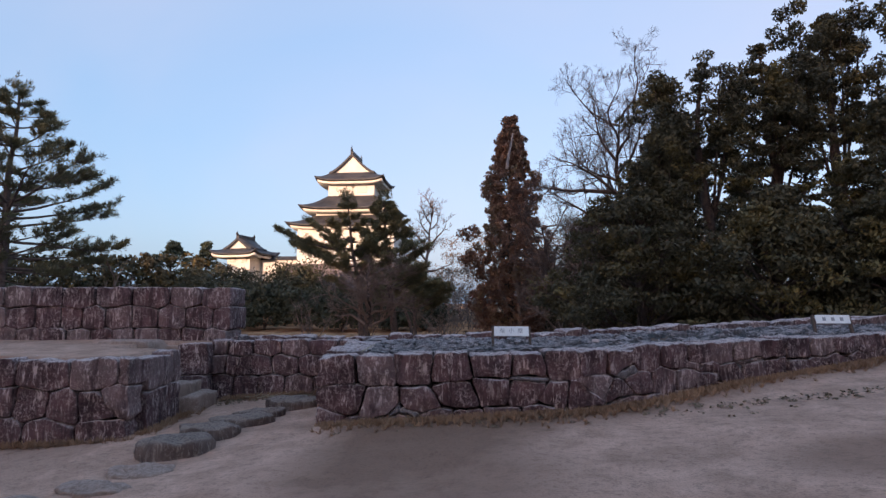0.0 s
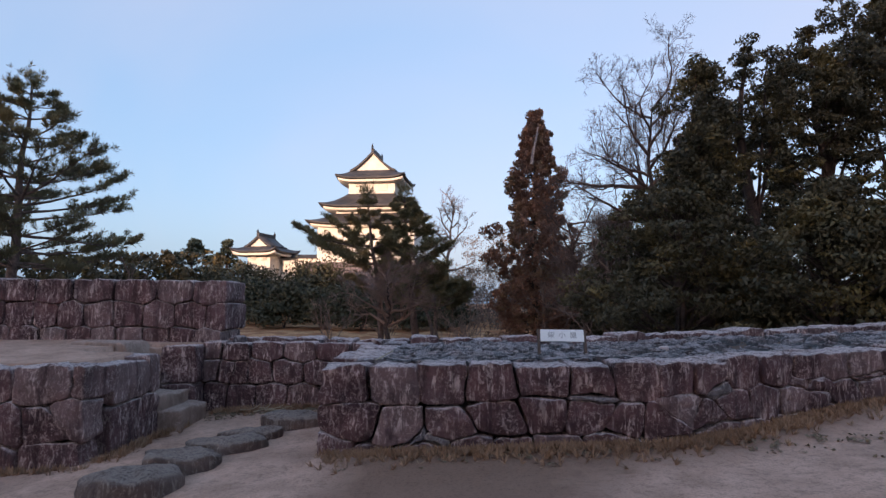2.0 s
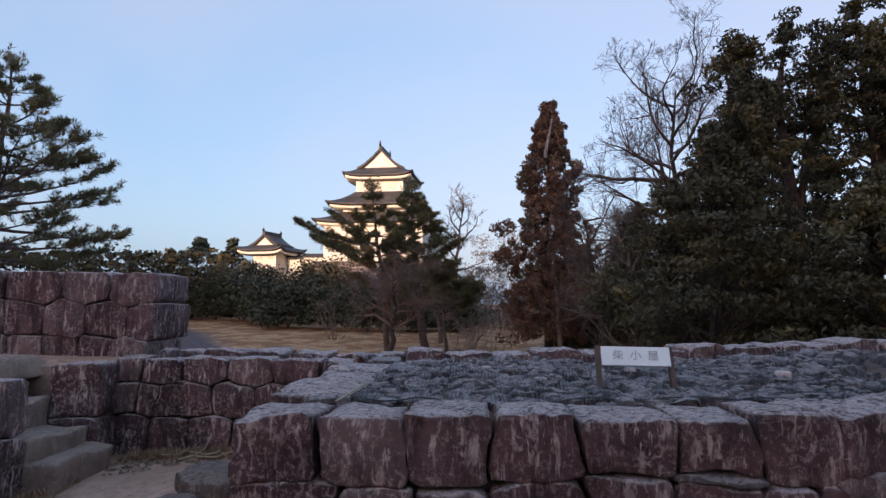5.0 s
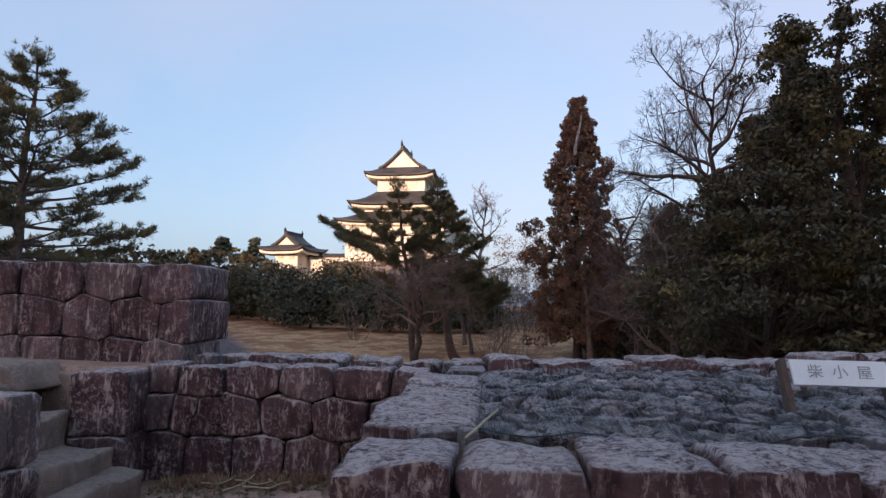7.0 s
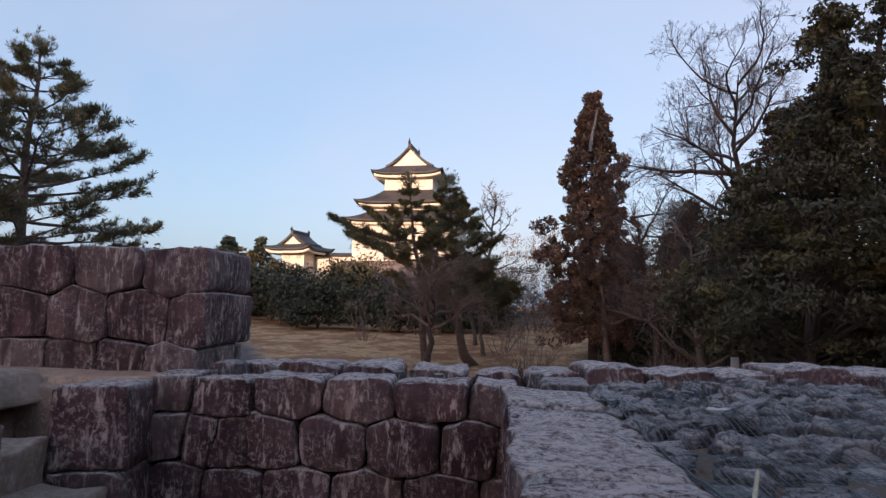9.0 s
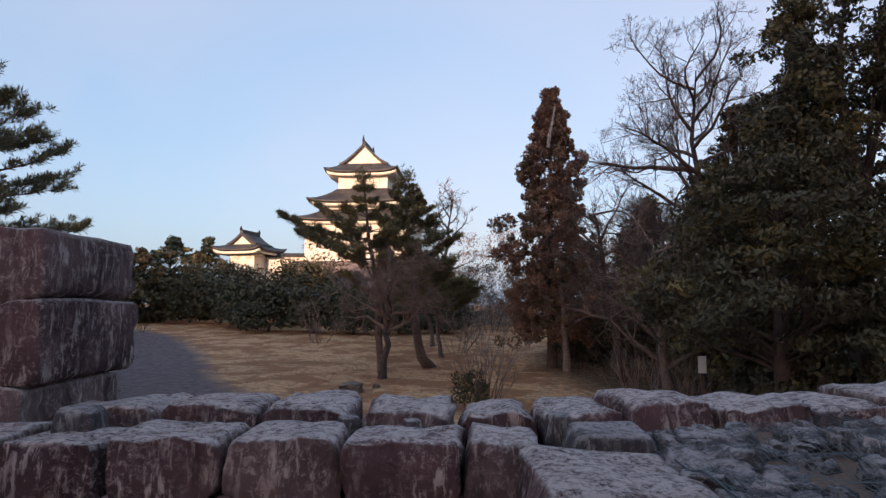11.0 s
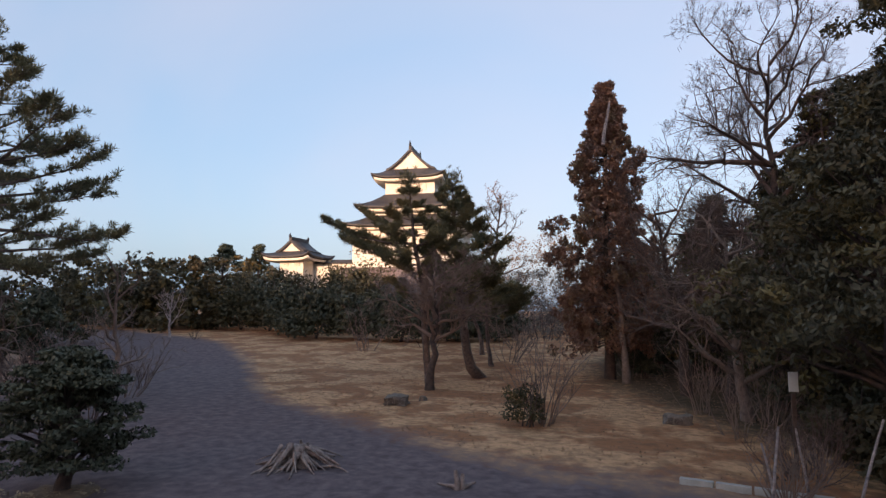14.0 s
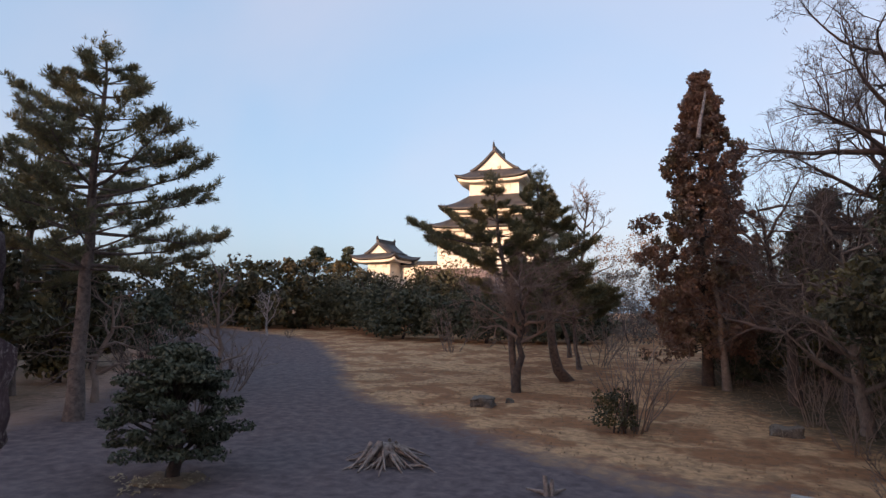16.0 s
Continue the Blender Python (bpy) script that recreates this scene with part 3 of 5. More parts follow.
def cedar(name, at, height, radius, label, seed):
    """A tall narrow cedar: drooping rounded sprays in tiers on a straight trunk."""
    rng = np.random.default_rng(seed)
    tr = trunk_path(height, 0.34, (0, 0), 0.15, 12, seed)
    wood, C, R = [tr], [], []
    for k in range(980):
        f = 0.11 + 0.89 * rng.uniform(0, 1) ** 0.9
        prof = min(1.0, 0.62 + (f - 0.11) * 1.5) if f < 0.36 else (1.03 - f) / 0.67 * 0.92 + 0.07
        prof *= 0.90 + 0.55 * noise.noise(Vector((f * 13, 3.3, seed)))
        a = rng.uniform(0, 6.28)
        rad = radius * prof * rng.uniform(0.35, 1.0) * (1 + 0.48 * noise.noise(Vector((math.cos(a) * 2, math.sin(a) * 2, f * 12))))
        base = at_height(tr, height * f)
        ctr = base + np.array([math.cos(a) * rad, math.sin(a) * rad, -0.12 * rad])
        C.append(ctr)
        s = rng.uniform(0.28, 0.60) * (0.70 + 0.5 * (1 - f))
        R.append((s, s, s * 1.05))
        if rng.random() < 0.25:
            wood.append(limb(rng, base, ctr - base, rad, 0.05, 0.015, 5, 0.1, -0.1, 4))
    crown = leaves(rng, C, R, 68, 0.158, 0.1, 0.5, 0.45)
    ob = tree_thing(name, at, label, wood, BARK_DARK, crown, LEAF_CEDAR)
    v, f = tubes([limb(rng, (-0.5, -radius * 0.42, height * 0.76), (0.05, 0.15, 1), 3.6, 0.16, 0.07, 6, 0.06, 0, 7)])
    piece("dead_leader", smooth(mesh_of("dead_leader", v, f, BARK_PALE)), ob, label="bleached bare leader")
    return ob


def bush(name, at, size, label, seed, clumps=40, per=120, leaf=0.1, mat=None, stems=7, group=""):
    rng = np.random.default_rng(seed)
    wood, C, R = [], [], []
    for k in range(stems):
        a = rng.uniform(0, 6.28)
        wood.append(limb(rng, (rng.normal(0, 0.12), rng.normal(0, 0.12), -0.1), (math.cos(a) * size[0] * 0.5, math.sin(a) * size[1] * 0.5, size[2] * 0.8), size[2] * 0.8, 0.05, 0.012, 6, 0.2, 0.2, 5))
    for k in range(clumps):
        d = rng.normal(0, 1, 3)
        d /= np.linalg.norm(d)
        d[2] = abs(d[2])
        q = d * rng.uniform(0.5, 1.0) * (0.8 + 0.4 * noise.noise(Vector((d[0] * 2 + seed, d[1] * 2, d[2] * 2))))
        C.append((q[0] * size[0], q[1] * size[1], 0.12 * size[2] + q[2] * size[2] * 0.82))
        s = 0.24 * (size[0] + size[2]) / 2 * rng.uniform(0.6, 1.2)
        R.append((s, s, s * 0.55))
    crown = leaves(rng, C, R, per, leaf)
    return tree_thing(name, at, label, wood, TWIG_DARK, crown, mat or LEAF_SHRUB, group, "shrub")


def thicket(name, at, size, stems, label, seed, mat=None, counts=(4, 4), minr=0.006, r=0.025):
    """A bare shrub: many stems from one foot with fine twigs."""
    rng = np.random.default_rng(seed)
    wood = []
    for k in range(stems):
        a = rng.uniform(0, 6.28)
        s = rng.uniform(0, 1) ** 0.5
        lb = limb(rng, (math.cos(a) * s * size[0] * 0.35, math.sin(a) * s * size[1] * 0.35, -0.1), (math.cos(a) * s * size[0], math.sin(a) * s * size[1], size[2] * rng.uniform(0.8, 1.2)), size[2] * rng.uniform(0.6, 1.1), r, minr, 6, 0.2, 0.2, 4)
        branch_out(rng, lb, 0, wood, counts, 0.45, 0.7, 0.35, 0.25, 0.3, 0.6, minr=minr)
    return tree_thing(name, at, label, wood, mat or TWIG, category="shrub")

# ---- plan ----
GARDEN = -3.5
EDGE_X = [-60, -44, -35, -25, -20, -15, -8, -3, 0.6, 4, 12, 30]
EDGE_Y = [96, 86, 78, 63, 52, 43, 36.5, 32, 30, 29, 25, 20]
FRONT = Path([(-1.56, 7.36), (1.7, 7.32), (2.6, 7.7), (3.9, 8.28), (5.4, 8.75), (12, 10.6)])
BACK = Path([(-3.8, 10.72), (-1.0, 10.74), (2, 11.2), (6.3, 12.5), (12, 14.3)])


def line_y(path, x):
    return np.interp(x, path.p[:, 0], path.p[:, 1])


def ground_height(x, y):
    """Height of the earth: the dirt court, the filled terraces, the drop to the garden, and an unseen hill added behind
    to block the sun.
    """
    court = np.interp(x, [-12, -8, -4, -1.6, 0.5, 2.5, 4, 7, 14], [-0.45, -0.35, -0.2, -0.04, 0.08, 0.17, 0.33, 0.62, 0.95])
    court = court + np.interp(np.abs(y - line_y(FRONT, x) + 0.3), [0, 0.7], [0.06, 0.0]) * (x > -1.6) - 0.02 * np.clip(4 - y, 0, 4) * (x < 0)
    pit = np.interp(y, [6.5, 8, 10.2], [0, 0.02, 0.06])
    court = np.where((x > -4.1) & (x < -1.5) & (y > 7), np.minimum(court + pit, 0.06), court)
    z = court
    slope = np.interp(x, [-2, 2, 6, 12], [0.79, 0.80, 0.92, 1.0])
    inside = (x > -1.28) & (y > line_y(FRONT, x) + 0.22) & (y < line_y(BACK, x) + 0.35)
    z = np.where(inside, slope, z)
    z = np.where((x <= -1.28) & (x > -3.75) & (y > 10.42) & (y < 11.05), 0.6, z)
    left = ((x < -4.22) & (y > 7.72) & (y < 8.95)) | ((x < -5.0) & (y > 7.72) & (y < 11.45)) | ((x < -4.0) & (y > 10.2) & (y < 11.45))
    z = np.where(left, 0.80 + 0.012 * np.clip(y - 7.7, 0, 3), z)
    garden = np.interp(y, [0, 60, 75, 110, 160, 600], [GARDEN, GARDEN, -2.6, -1.2, 0.0, 0.0]) + 0.25 * np.clip(-(x + 20) / 20, -1, 0)
    gone = np.where(x > -3.85, y > line_y(BACK, np.maximum(x, -3.8)) + 0.36, y > 11.4)
    z = np.where(gone, garden, z)
    # added ridge keeps sun off court and garden; its saddle lets towers be lit
    hill = np.interp(y, [-260, -160, -130, -40], [34, 34, 30, 0]) + np.interp(y, [-130, -40], [1, 0]) * np.interp(x, [-177, -169, -128, -118], [10, 0, 0, 10])
    return np.where(y < -40, np.maximum(hill, z), z)


def ticks(parts):
    out = []
    for a, b_, step in parts:
        out += list(np.arange(a, b_, step))
    return np.array(out + [parts[-1][1]])


xs = ticks([(-900, -200, 140), (-200, -70, 13), (-70, -22, 1.2), (-22, -9, 0.6), (-9, 7, 0.11), (7, 13, 0.3), (13, 45, 0.9), (45, 200, 15), (200, 900, 140)])
ys = ticks([(-600, -280, 80), (-280, -20, 10), (-20, -2, 1.0), (-2, 4, 0.2), (4, 11.6, 0.09), (11.6, 15, 0.2), (15, 60, 0.55), (60, 120, 1.5), (120, 200, 10), (200, 1600, 200)])
X, Y = np.meshgrid(xs, ys)
Z = ground_height(X, Y)
rip = np.array([noise.noise(Vector((a * 0.9, b_ * 0.9, 0))) * 0.03 + noise.noise(Vector((a * 4, b_ * 4, 3))) * 0.008 for a, b_ in zip(X.ravel(), Y.ravel())]).reshape(X.shape)
Z = Z + rip * np.where(Y > 12, 2.5, 1.0)
nx, ny = len(xs), len(ys)
ii, jj = np.meshgrid(np.arange(ny - 1), np.arange(nx - 1), indexing="ij")
quads = np.stack([ii * nx + jj, ii * nx + jj + 1, (ii + 1) * nx + jj + 1, (ii + 1) * nx + jj], -1).reshape(-1, 4)
gme = smooth(mesh_of("ground", np.column_stack([X.ravel(), Y.ravel(), Z.ravel()]), quads, GROUND))
ye = np.interp(X, EDGE_X, EDGE_Y)
beyond = Y > 13
xl = np.interp(Y, [12, 24, 31, 38, 62, 100], [-26, -26, -26, -29, -45, -78])
masks = {
    "grass": np.where(beyond, np.clip((Y - ye) / 2.0 + 2.5, 0, 1), 0),
    "road": np.where(beyond, np.clip((ye - Y) / 5.0 + 0.5, 0, 1) * np.clip((X - xl) / 5 + 0.5, 0, 1), 0),
    "moss": np.where(beyond, np.clip(1 - np.hypot((X - 15.5) / 13, (Y - 55) / 26), 0, 1) * 2.1 + np.clip((X - 7) / 5, 0, 1) * (Y < 47) * 0.75 + np.clip((xl - X) / 4, 0, 1) * 0.6, 0),
    "litter_and_fill": np.where(beyond, 0.5 * np.clip((Y - ye) / 3, 0, 1) * np.clip((X + 12) / 8, 0, 1) + 0.5 * np.clip(X / 4, 0, 1) * (Y < 46) + np.clip((xl - X) / 3, 0, 0.55),
                       np.clip(1.05 - (line_y(FRONT, X) - Y) / np.interp(X, [-1.3, 0, 1.5, 5], [2.6, 2.2, 1.0, 0.8]), 0, 0.85) * np.clip((X + 1.7) / 0.9, 0, 1) * (Y < line_y(FRONT, X) + 0.2)
                       + np.clip(1 - (10.25 - Y) / 0.55, 0, 1) * (X < -1.5) * (X > -4) * (Y < 10.3) + 0.3 * (X < -4) * (Y < 7.5)
                       # the whole terrace fill is masked too, so soil between its stones is darker
                       + 1.0 * ((X > -1.4) & (Y > line_y(FRONT, X) + 0.15)) + 1.0 * ((X > -3.8) & (X <= -1.4) & (Y > 10.3)) + np.clip(1.0 - np.hypot((X + 0.2) / 1.9, (Y - 5.0) / 2.2), 0, 0.62) + np.clip(1.0 - np.hypot((X - 3.7) / 1.4, (Y - 4.9) / 0.9), 0, 0.6)),
}
for key, val in masks.items():
    a = gme.attributes.new(key, 'FLOAT', 'POINT')
    a.data.foreach_set("value", np.clip(val, 0, 1).astype(np.float32).ravel())
ground = tagged(new("ground", gme), "bare sandy court, dry grass and dark tarmac garden path", "ground", kind="structure")


def gz(x, y):
    return float(ground_height(np.array(x, float), np.array(y, float)))


# ---- castle ----
def skirt(wx, wy, ix, iy, z0, z1, lift, name="roof", thick=0.35, power=1.7, mat=None):
    """A hipped tile roof ring: from the eaves (half sizes wx, wy) in to (ix, iy), sagging, with lifted corners and a thick edge."""
    n, k = 12, 6
    V, F = [], []
    per = []
    for sx, sy, ex, ey in ((-1, -1, 1, -1), (1, -1, 1, 1), (1, 1, -1, 1), (-1, 1, -1, -1)):
        for i in range(n):
            f = i / n
            per.append((sx + (ex - sx) * f, sy + (ey - sy) * f))
    m = len(per)
    for v in range(k + 1):
        f = v / k
        hx, hy = wx + (ix - wx) * f, wy + (iy - wy) * f
        for a, b_ in per:
            c = max(0, abs(a * b_)) ** 5
            V.append((a * hx, b_ * hy, z0 + (z1 - z0) * f ** power + lift * c * (1 - f)))
    low = len(V)
    for a, b_ in per:
        c = max(0, abs(a * b_)) ** 5
        V.append((a * wx * 0.985, b_ * wy * 0.985, z0 - thick + lift * c))
    for a, b_ in per:
        V.append((a * ix, b_ * iy, z0 - thick * 0.4))
    for v in range(k):
        for i in range(m):
            j = (i + 1) % m
            F.append((v * m + i, v * m + j, (v + 1) * m + j, (v + 1) * m + i))
    for i in range(m):
        j = (i + 1) % m
        F.append((low + i, low + j, j, i))
        F.append((low + m + i, low + m + j, low + j, low + i))
    return mesh_of(name, V, F, mat or TILE)


def gable(w, d, z0, z1, over, name="gable_roof"):
    """The upper gabled roof: two curved slopes along y, with thickness."""
    n = 8
    V, F = [], []
    prof = [(w * (1 - i / n), z0 + (z1 - z0) * (i / n) ** 1.35) for i in range(n + 1)]
    prof = [(-a, b_) for a, b_ in prof] + [(a, b_) for a, b_ in prof[::-1][1:]]
    for y in (-d - over, d + over):
        V += [(a, y, b_ + 0.25) for a, b_ in prof]
        V += [(a * 0.98, y, b_ - 0.25) for a, b_ in prof]
    m = len(prof)
    for i in range(m - 1):
        F.append((i, i + 1, 2 * m + i + 1, 2 * m + i))
        F.append((m + i, 3 * m + i, 3 * m + i + 1, m + i + 1))
        F.append((i, m + i, m + i + 1, i + 1))
        F.append((2 * m + i, 2 * m + i + 1, 3 * m + i + 1, 3 * m + i))
    return mesh_of(name, V, F, TILE), prof


def gable_end(prof, y, name="gable_wall"):
    m = len(prof)
    V = [(a * 0.93, y, b_ - 0.2) for a, b_ in prof] + [(0, y, prof[0][1] - 0.2)]
    V2 = [(a, b_ + 0.3, c) for a, b_, c in V]
    F = [(i, i + 1, m, m) for i in range(m - 1)]
    bm = bmesh.new()
    for vs in (V, V2):
        q = [bm.verts.new(p) for p in vs]
        for i in range(m - 1):
            bm.faces.new((q[i], q[i + 1], q[m]))
    return bm_mesh(name, bm, PLASTER)


def slab(name, size, at, mat, bevel=0.0):
    bm = bmesh.new()
    box(bm, size, at, bevel=bevel)
    return bm_mesh(name, bm, mat)


def finial(height):
    bm = bmesh.new()
    for i, (r, z) in enumerate(((0.28, 0.0), (0.34, 0.25), (0.22, 0.55), (0.10, 0.85), (0.03, 1.0))):
        bmesh.ops.create_icosphere(bm, subdivisions=1, radius=max(r, 0.06), matrix=Matrix.Translation((0, 0.25 * math.sin(z * 3), z * height)) @ Matrix.Diagonal((0.7, 1.2, 1.4 * height / 1.2, 1)))
    return bm_mesh("finial", bm, TILE)


def crown_roof(tower, wx, wy, ix, iy, z0, zm, z1, fin):
    piece("roof", skirt(wx, wy, ix, iy, z0, zm, 0.75), tower)
    piece("eave_board", skirt(wx * 0.93, wy * 0.93, ix, iy, z0 - 0.45, zm - 1.6, 0.5, "eave_board", 0.45, mat=PLASTER), tower)
    gm, prof = gable(ix * 1.06, iy, zm - 0.15, z1, 0.25)
    top = piece("gable_roof", gm, tower)
    piece("gable_wall", gable_end(prof, -iy + 0.35), tower)
    piece("gable_wall", gable_end(prof, iy - 0.65), tower)
    piece("ridge", slab("ridge", (0.55, 2 * iy + 0.5, 0.7), (0, 0, z1 + 0.35), TILE, 0.08), tower)
    for s in (-1, 1):
        piece("finial", finial(fin), tower, pose(0, s * (iy + 0.1), z1 + 0.6, 0, 0, 0 if s > 0 else 180))


def lattice_window(tower, w, h, at):
    win = piece("window", slab("window", (w, 0.12, h), at, PLASTER, 0.02), tower)
    piece("frame", slab("frame", (w + 0.25, 0.08, h + 0.25), (at[0], at[1] + 0.06, at[2]), plain_shadow, 0.02), win)
    for k in range(7):
        piece("slat", slab("slat", (0.09, 0.1, h * 0.9), (at[0] - w * 0.42 + k * w * 0.14, at[1] - 0.07, at[2]), PLASTER), win)
    return win


# darker copy of the plaster: shade round the windows, put into the colour
plain_shadow = plain("shaded_plaster", (0.50, 0.48, 0.45), (0.60, 0.58, 0.55), 1.0, 0.9, 0)
keep = empty("castle_keep", (-17.6, 117.0, -0.2), label="white plastered three-storey castle keep with grey tiled curved roofs", category="castle")
keep.rotation_euler = (0, 0, radians(-6))
piece("stone_base", skirt(13.5, 12.0, 10.6, 9.2, -2.0, 9.0, 0.0, "stone_base", 0.4, 1.3, RUBBLE), keep)
piece("lower_wall", slab("lower_wall", (18.5, 15.5, 8.4), (0, 0, 12.6), PLASTER), keep)
piece("lower_roof", skirt(11.2, 9.6, 6.8, 5.6, 16.4, 18.6, 0.6), keep)
piece("lower_eave", skirt(10.4, 8.8, 6.8, 5.6, 15.95, 16.9, 0.4, "lower_eave", 0.4, mat=PLASTER), keep)
piece("middle_wall", slab("middle_wall", (13.0, 10.6, 3.6), (0, 0, 18.2), PLASTER), keep)
piece("middle_roof", skirt(9.3, 7.9, 4.7, 3.9, 19.9, 22.7, 0.6), keep)
piece("middle_eave", skirt(8.6, 7.2, 4.7, 3.9, 19.45, 20.8, 0.4, "middle_eave", 0.4, mat=PLASTER), keep)
piece("upper_wall", slab("upper_wall", (9.2, 7.6, 4.6), (0, 0, 23.6), PLASTER), keep)
crown_roof(keep, 6.9, 5.8, 4.3, 3.6, 25.7, 27.4, 31.0, 1.1)
for wx_ in (-0.6, 2.2):
    lattice_window(keep, 1.7, 1.1, (wx_, -3.86, 23.9))
for wx_ in (-4.2, -1.4, 1.4, 4.2):
    lattice_window(keep, 1.5, 1.1, (wx_, -5.36, 18.0))

turret = empty("castle_turret", (-39.5, 116.5, 0), label="small white corner turret with a grey tiled gabled roof", category="castle")
turret.rotation_euler = (0, 0, radians(-14))
piece("stone_base", skirt(5.4, 5.0, 3.9, 3.6, -2.0, 5.6, 0.0, "stone_base", 0.4, 1.2, RUBBLE), turret)
piece("wall", slab("wall", (5.0, 4.6, 6.2), (0, 0, 8.6), PLASTER), turret)
crown_roof(turret, 5.1, 4.7, 2.9, 2.7, 11.2, 12.2, 14.2, 0.75)
for wx_ in (-1.2, 1.2):
    lattice_window(turret, 1.0, 0.9, (wx_, -2.36, 10.0))
parapet = empty("plaster_wall", (-29.4, 117.5, 0), label="long white plaster wall with tiled coping between the towers", category="wall")
piece("wall", slab("wall", (14.0, 0.8, 4.6), (0, 0, 8.1), PLASTER), parapet)
piece("coping", skirt(7.2, 0.9, 7.1, 0.12, 10.3, 10.9, 0.0, "coping", 0.2), parapet)
piece("stone_base", slab("stone_base", (14.4, 3.0, 7.6), (0, 0.4, 2.0), RUBBLE), parapet)

# ---- trees ----
def left_profile(f):
    return np.interp(f, [0.30, 0.42, 0.52, 0.6, 0.68, 0.8, 0.9, 1.0], [0.45, 0.85, 0.95, 1.02, 0.82, 0.60, 0.36, 0.12])


pine("pine_tree", (-24.2, 31.9, gz(-24.2, 31.9)), 16.9, 5.5, "tall black pine with plated trunk and open layered boughs", 5, (0.5, 0.2), 0.40, 13, 0.30, 1.8, profile=left_profile, r=0.33, dead=22,
     boughs=[((0.75, 0.65, 0.0), 8.4, 5.6), ((0.7, 0.7, -0.06), 7.5, 5.3), ((0.65, 0.72, 0.03), 9.6, 5.0), ((0.85, 0.5, 0.05), 11.2, 4.4), ((0.6, 0.8, -0.1), 6.9, 5.0)])
pine("pine_tree", (-33.5, 36.5, gz(-33.5, 36.5)), 15.0, 5.5, "tall dark pine beside the spreading pine", 6, (0.2, 0.0), 0.3, 11, 0.36, 1.5, profile=left_profile)


def peak_profile(f):
    return np.interp(f, [0.30, 0.45, 0.6, 0.75, 0.88, 1.0], [0.75, 1.0, 0.95, 0.62, 0.36, 0.1])


def slim_profile(f):
    return np.interp(f, [0.40, 0.55, 0.7, 0.82, 0.92, 1.0], [0.9, 1.0, 0.85, 0.40, 0.28, 0.1])


pine("pine_tree", (-3.3, 56.5, gz(-3.3, 56.5)), 14.9, 4.4, "cone-shaped pine with a slanting trunk before the keep", 11, (-2.2, -3.6), 0.38, 15, 0.34, 2.3, profile=peak_profile, group="pines before the keep", bow=0.35, r=0.36)
pine("pine_tree", (-6.9, 52.0, gz(-6.9, 52)), 14.2, 3.6, "pine with a long level side bough", 12, (-1.6, -1.8), 0.42, 9, 0.36, 2.4, profile=slim_profile, group="pines before the keep", r=0.26,
     boughs=[((-1, -0.15, 0.02), 9.9, 6.4), ((-1, 0.2, 0.0), 9.2, 5.6), ((-0.9, -0.5, -0.05), 8.4, 5.2), ((-1, 0.1, 0.14), 10.6, 4.2)])
pine("pine_tree", (-2.6, 63.5, gz(-2.6, 63.5)), 8.6, 4.6, "low spreading pine among the taller ones", 13, (-0.8, 0.5), 0.45, 8, 0.40, 2.2, group="pines before the keep", bow=0.5)
pine("pine_tree", (-3.7, 71.0, gz(-3.7, 71)), 9.5, 4.5, "low pine with a bare slanting trunk", 14, (-1.2, 0), 0.4, 9, 0.45, 1.0, group="pines before the keep")
bare_tree("bare_tree", (-6.5, 48.3, gz(-6.5, 48.3)), 9.4, 4.9, "leafless spreading tree with a dark short trunk", 21, (0.3, 0), (20, 9, 8, 5), 0.25, BARK_DARK, 0.3, 0.42, 0.12, 0.008, twigmat=TWIG)
bare_tree("bare_tree", (-3.0, 92.0, gz(-3, 92)), 24.0, 8.0, "tall pale leafless tree behind the pines", 22, (2.0, 0), (13, 8, 7), 0.4, BARK_GREY, 0.3, 0.45, 0.5, 0.022)
cedar("cedar_tree", (6.6, 57.0, gz(6.6, 57)), 23.7, 5.2, "tall reddish-brown winter cedar with drooping sprays", 31)
snag = trunk_path(10.5, 0.25, (-0.6, 0), 0.3, 10, 33)
swr = np.random.default_rng(60)
sw = [snag]
for k, z in enumerate((3.6, 4.4, 5.2, 6.0, 7.0, 8.0, 9.0, 9.8)):
    branch_out(swr, limb(swr, at_height(snag, z), (math.cos(k * 2.2), -0.7, 0.15), 3.8, 0.06, 0.015, 7, 0.4, 0.2, 5), 0, sw, (6, 4), 0.5, 0.8, 0.15, 0.2, 0.4, 0.55, minr=0.012)
tree_thing("dead_tree", (7.3, 54.3, gz(7.3, 54.3)), "pale leafless trunk with drooping bare twigs before the cedar", sw, BARK_GREY)
bare_tree("bare_tree", (13.3, 43.5, gz(13.3, 43.5)), 25.0, 8.5, "great leafless tree with black wandering limbs", 23, (0.6, 0), (24, 11, 9, 7), 0.34, BARK_DARK, 0.34, 0.34, 0.40, 0.007,
          twigmat=TWIG_DARK, limbs=[((-1, 0.1, 0.35), 13.5, 7.5, 0.2), ((-1, -0.2, 0.1), 9.5, 7.0, 0.17)])
bare_tree("bare_tree", (9.8, 48.5, gz(9.8, 48.5)), 15.0, 6.5, "tangled leafless tree leaning towards the cedar", 24, (-1.5, 0), (14, 9, 8, 5), 0.30, BARK_DARK, 0.4, 0.3, 0.3, 0.008, twigmat=TWIG_DARK)
bare_tree("bare_tree", (11.5, 46.0, gz(11.5, 46)), 13.0, 6.0, "brown leafless tree tangled among its neighbours", 25, (1.0, 0), (16, 10, 9, 3), 0.28, BARK_DARK, 0.4, 0.25, 0.3, 0.009, twigmat=TWIG_DARK)
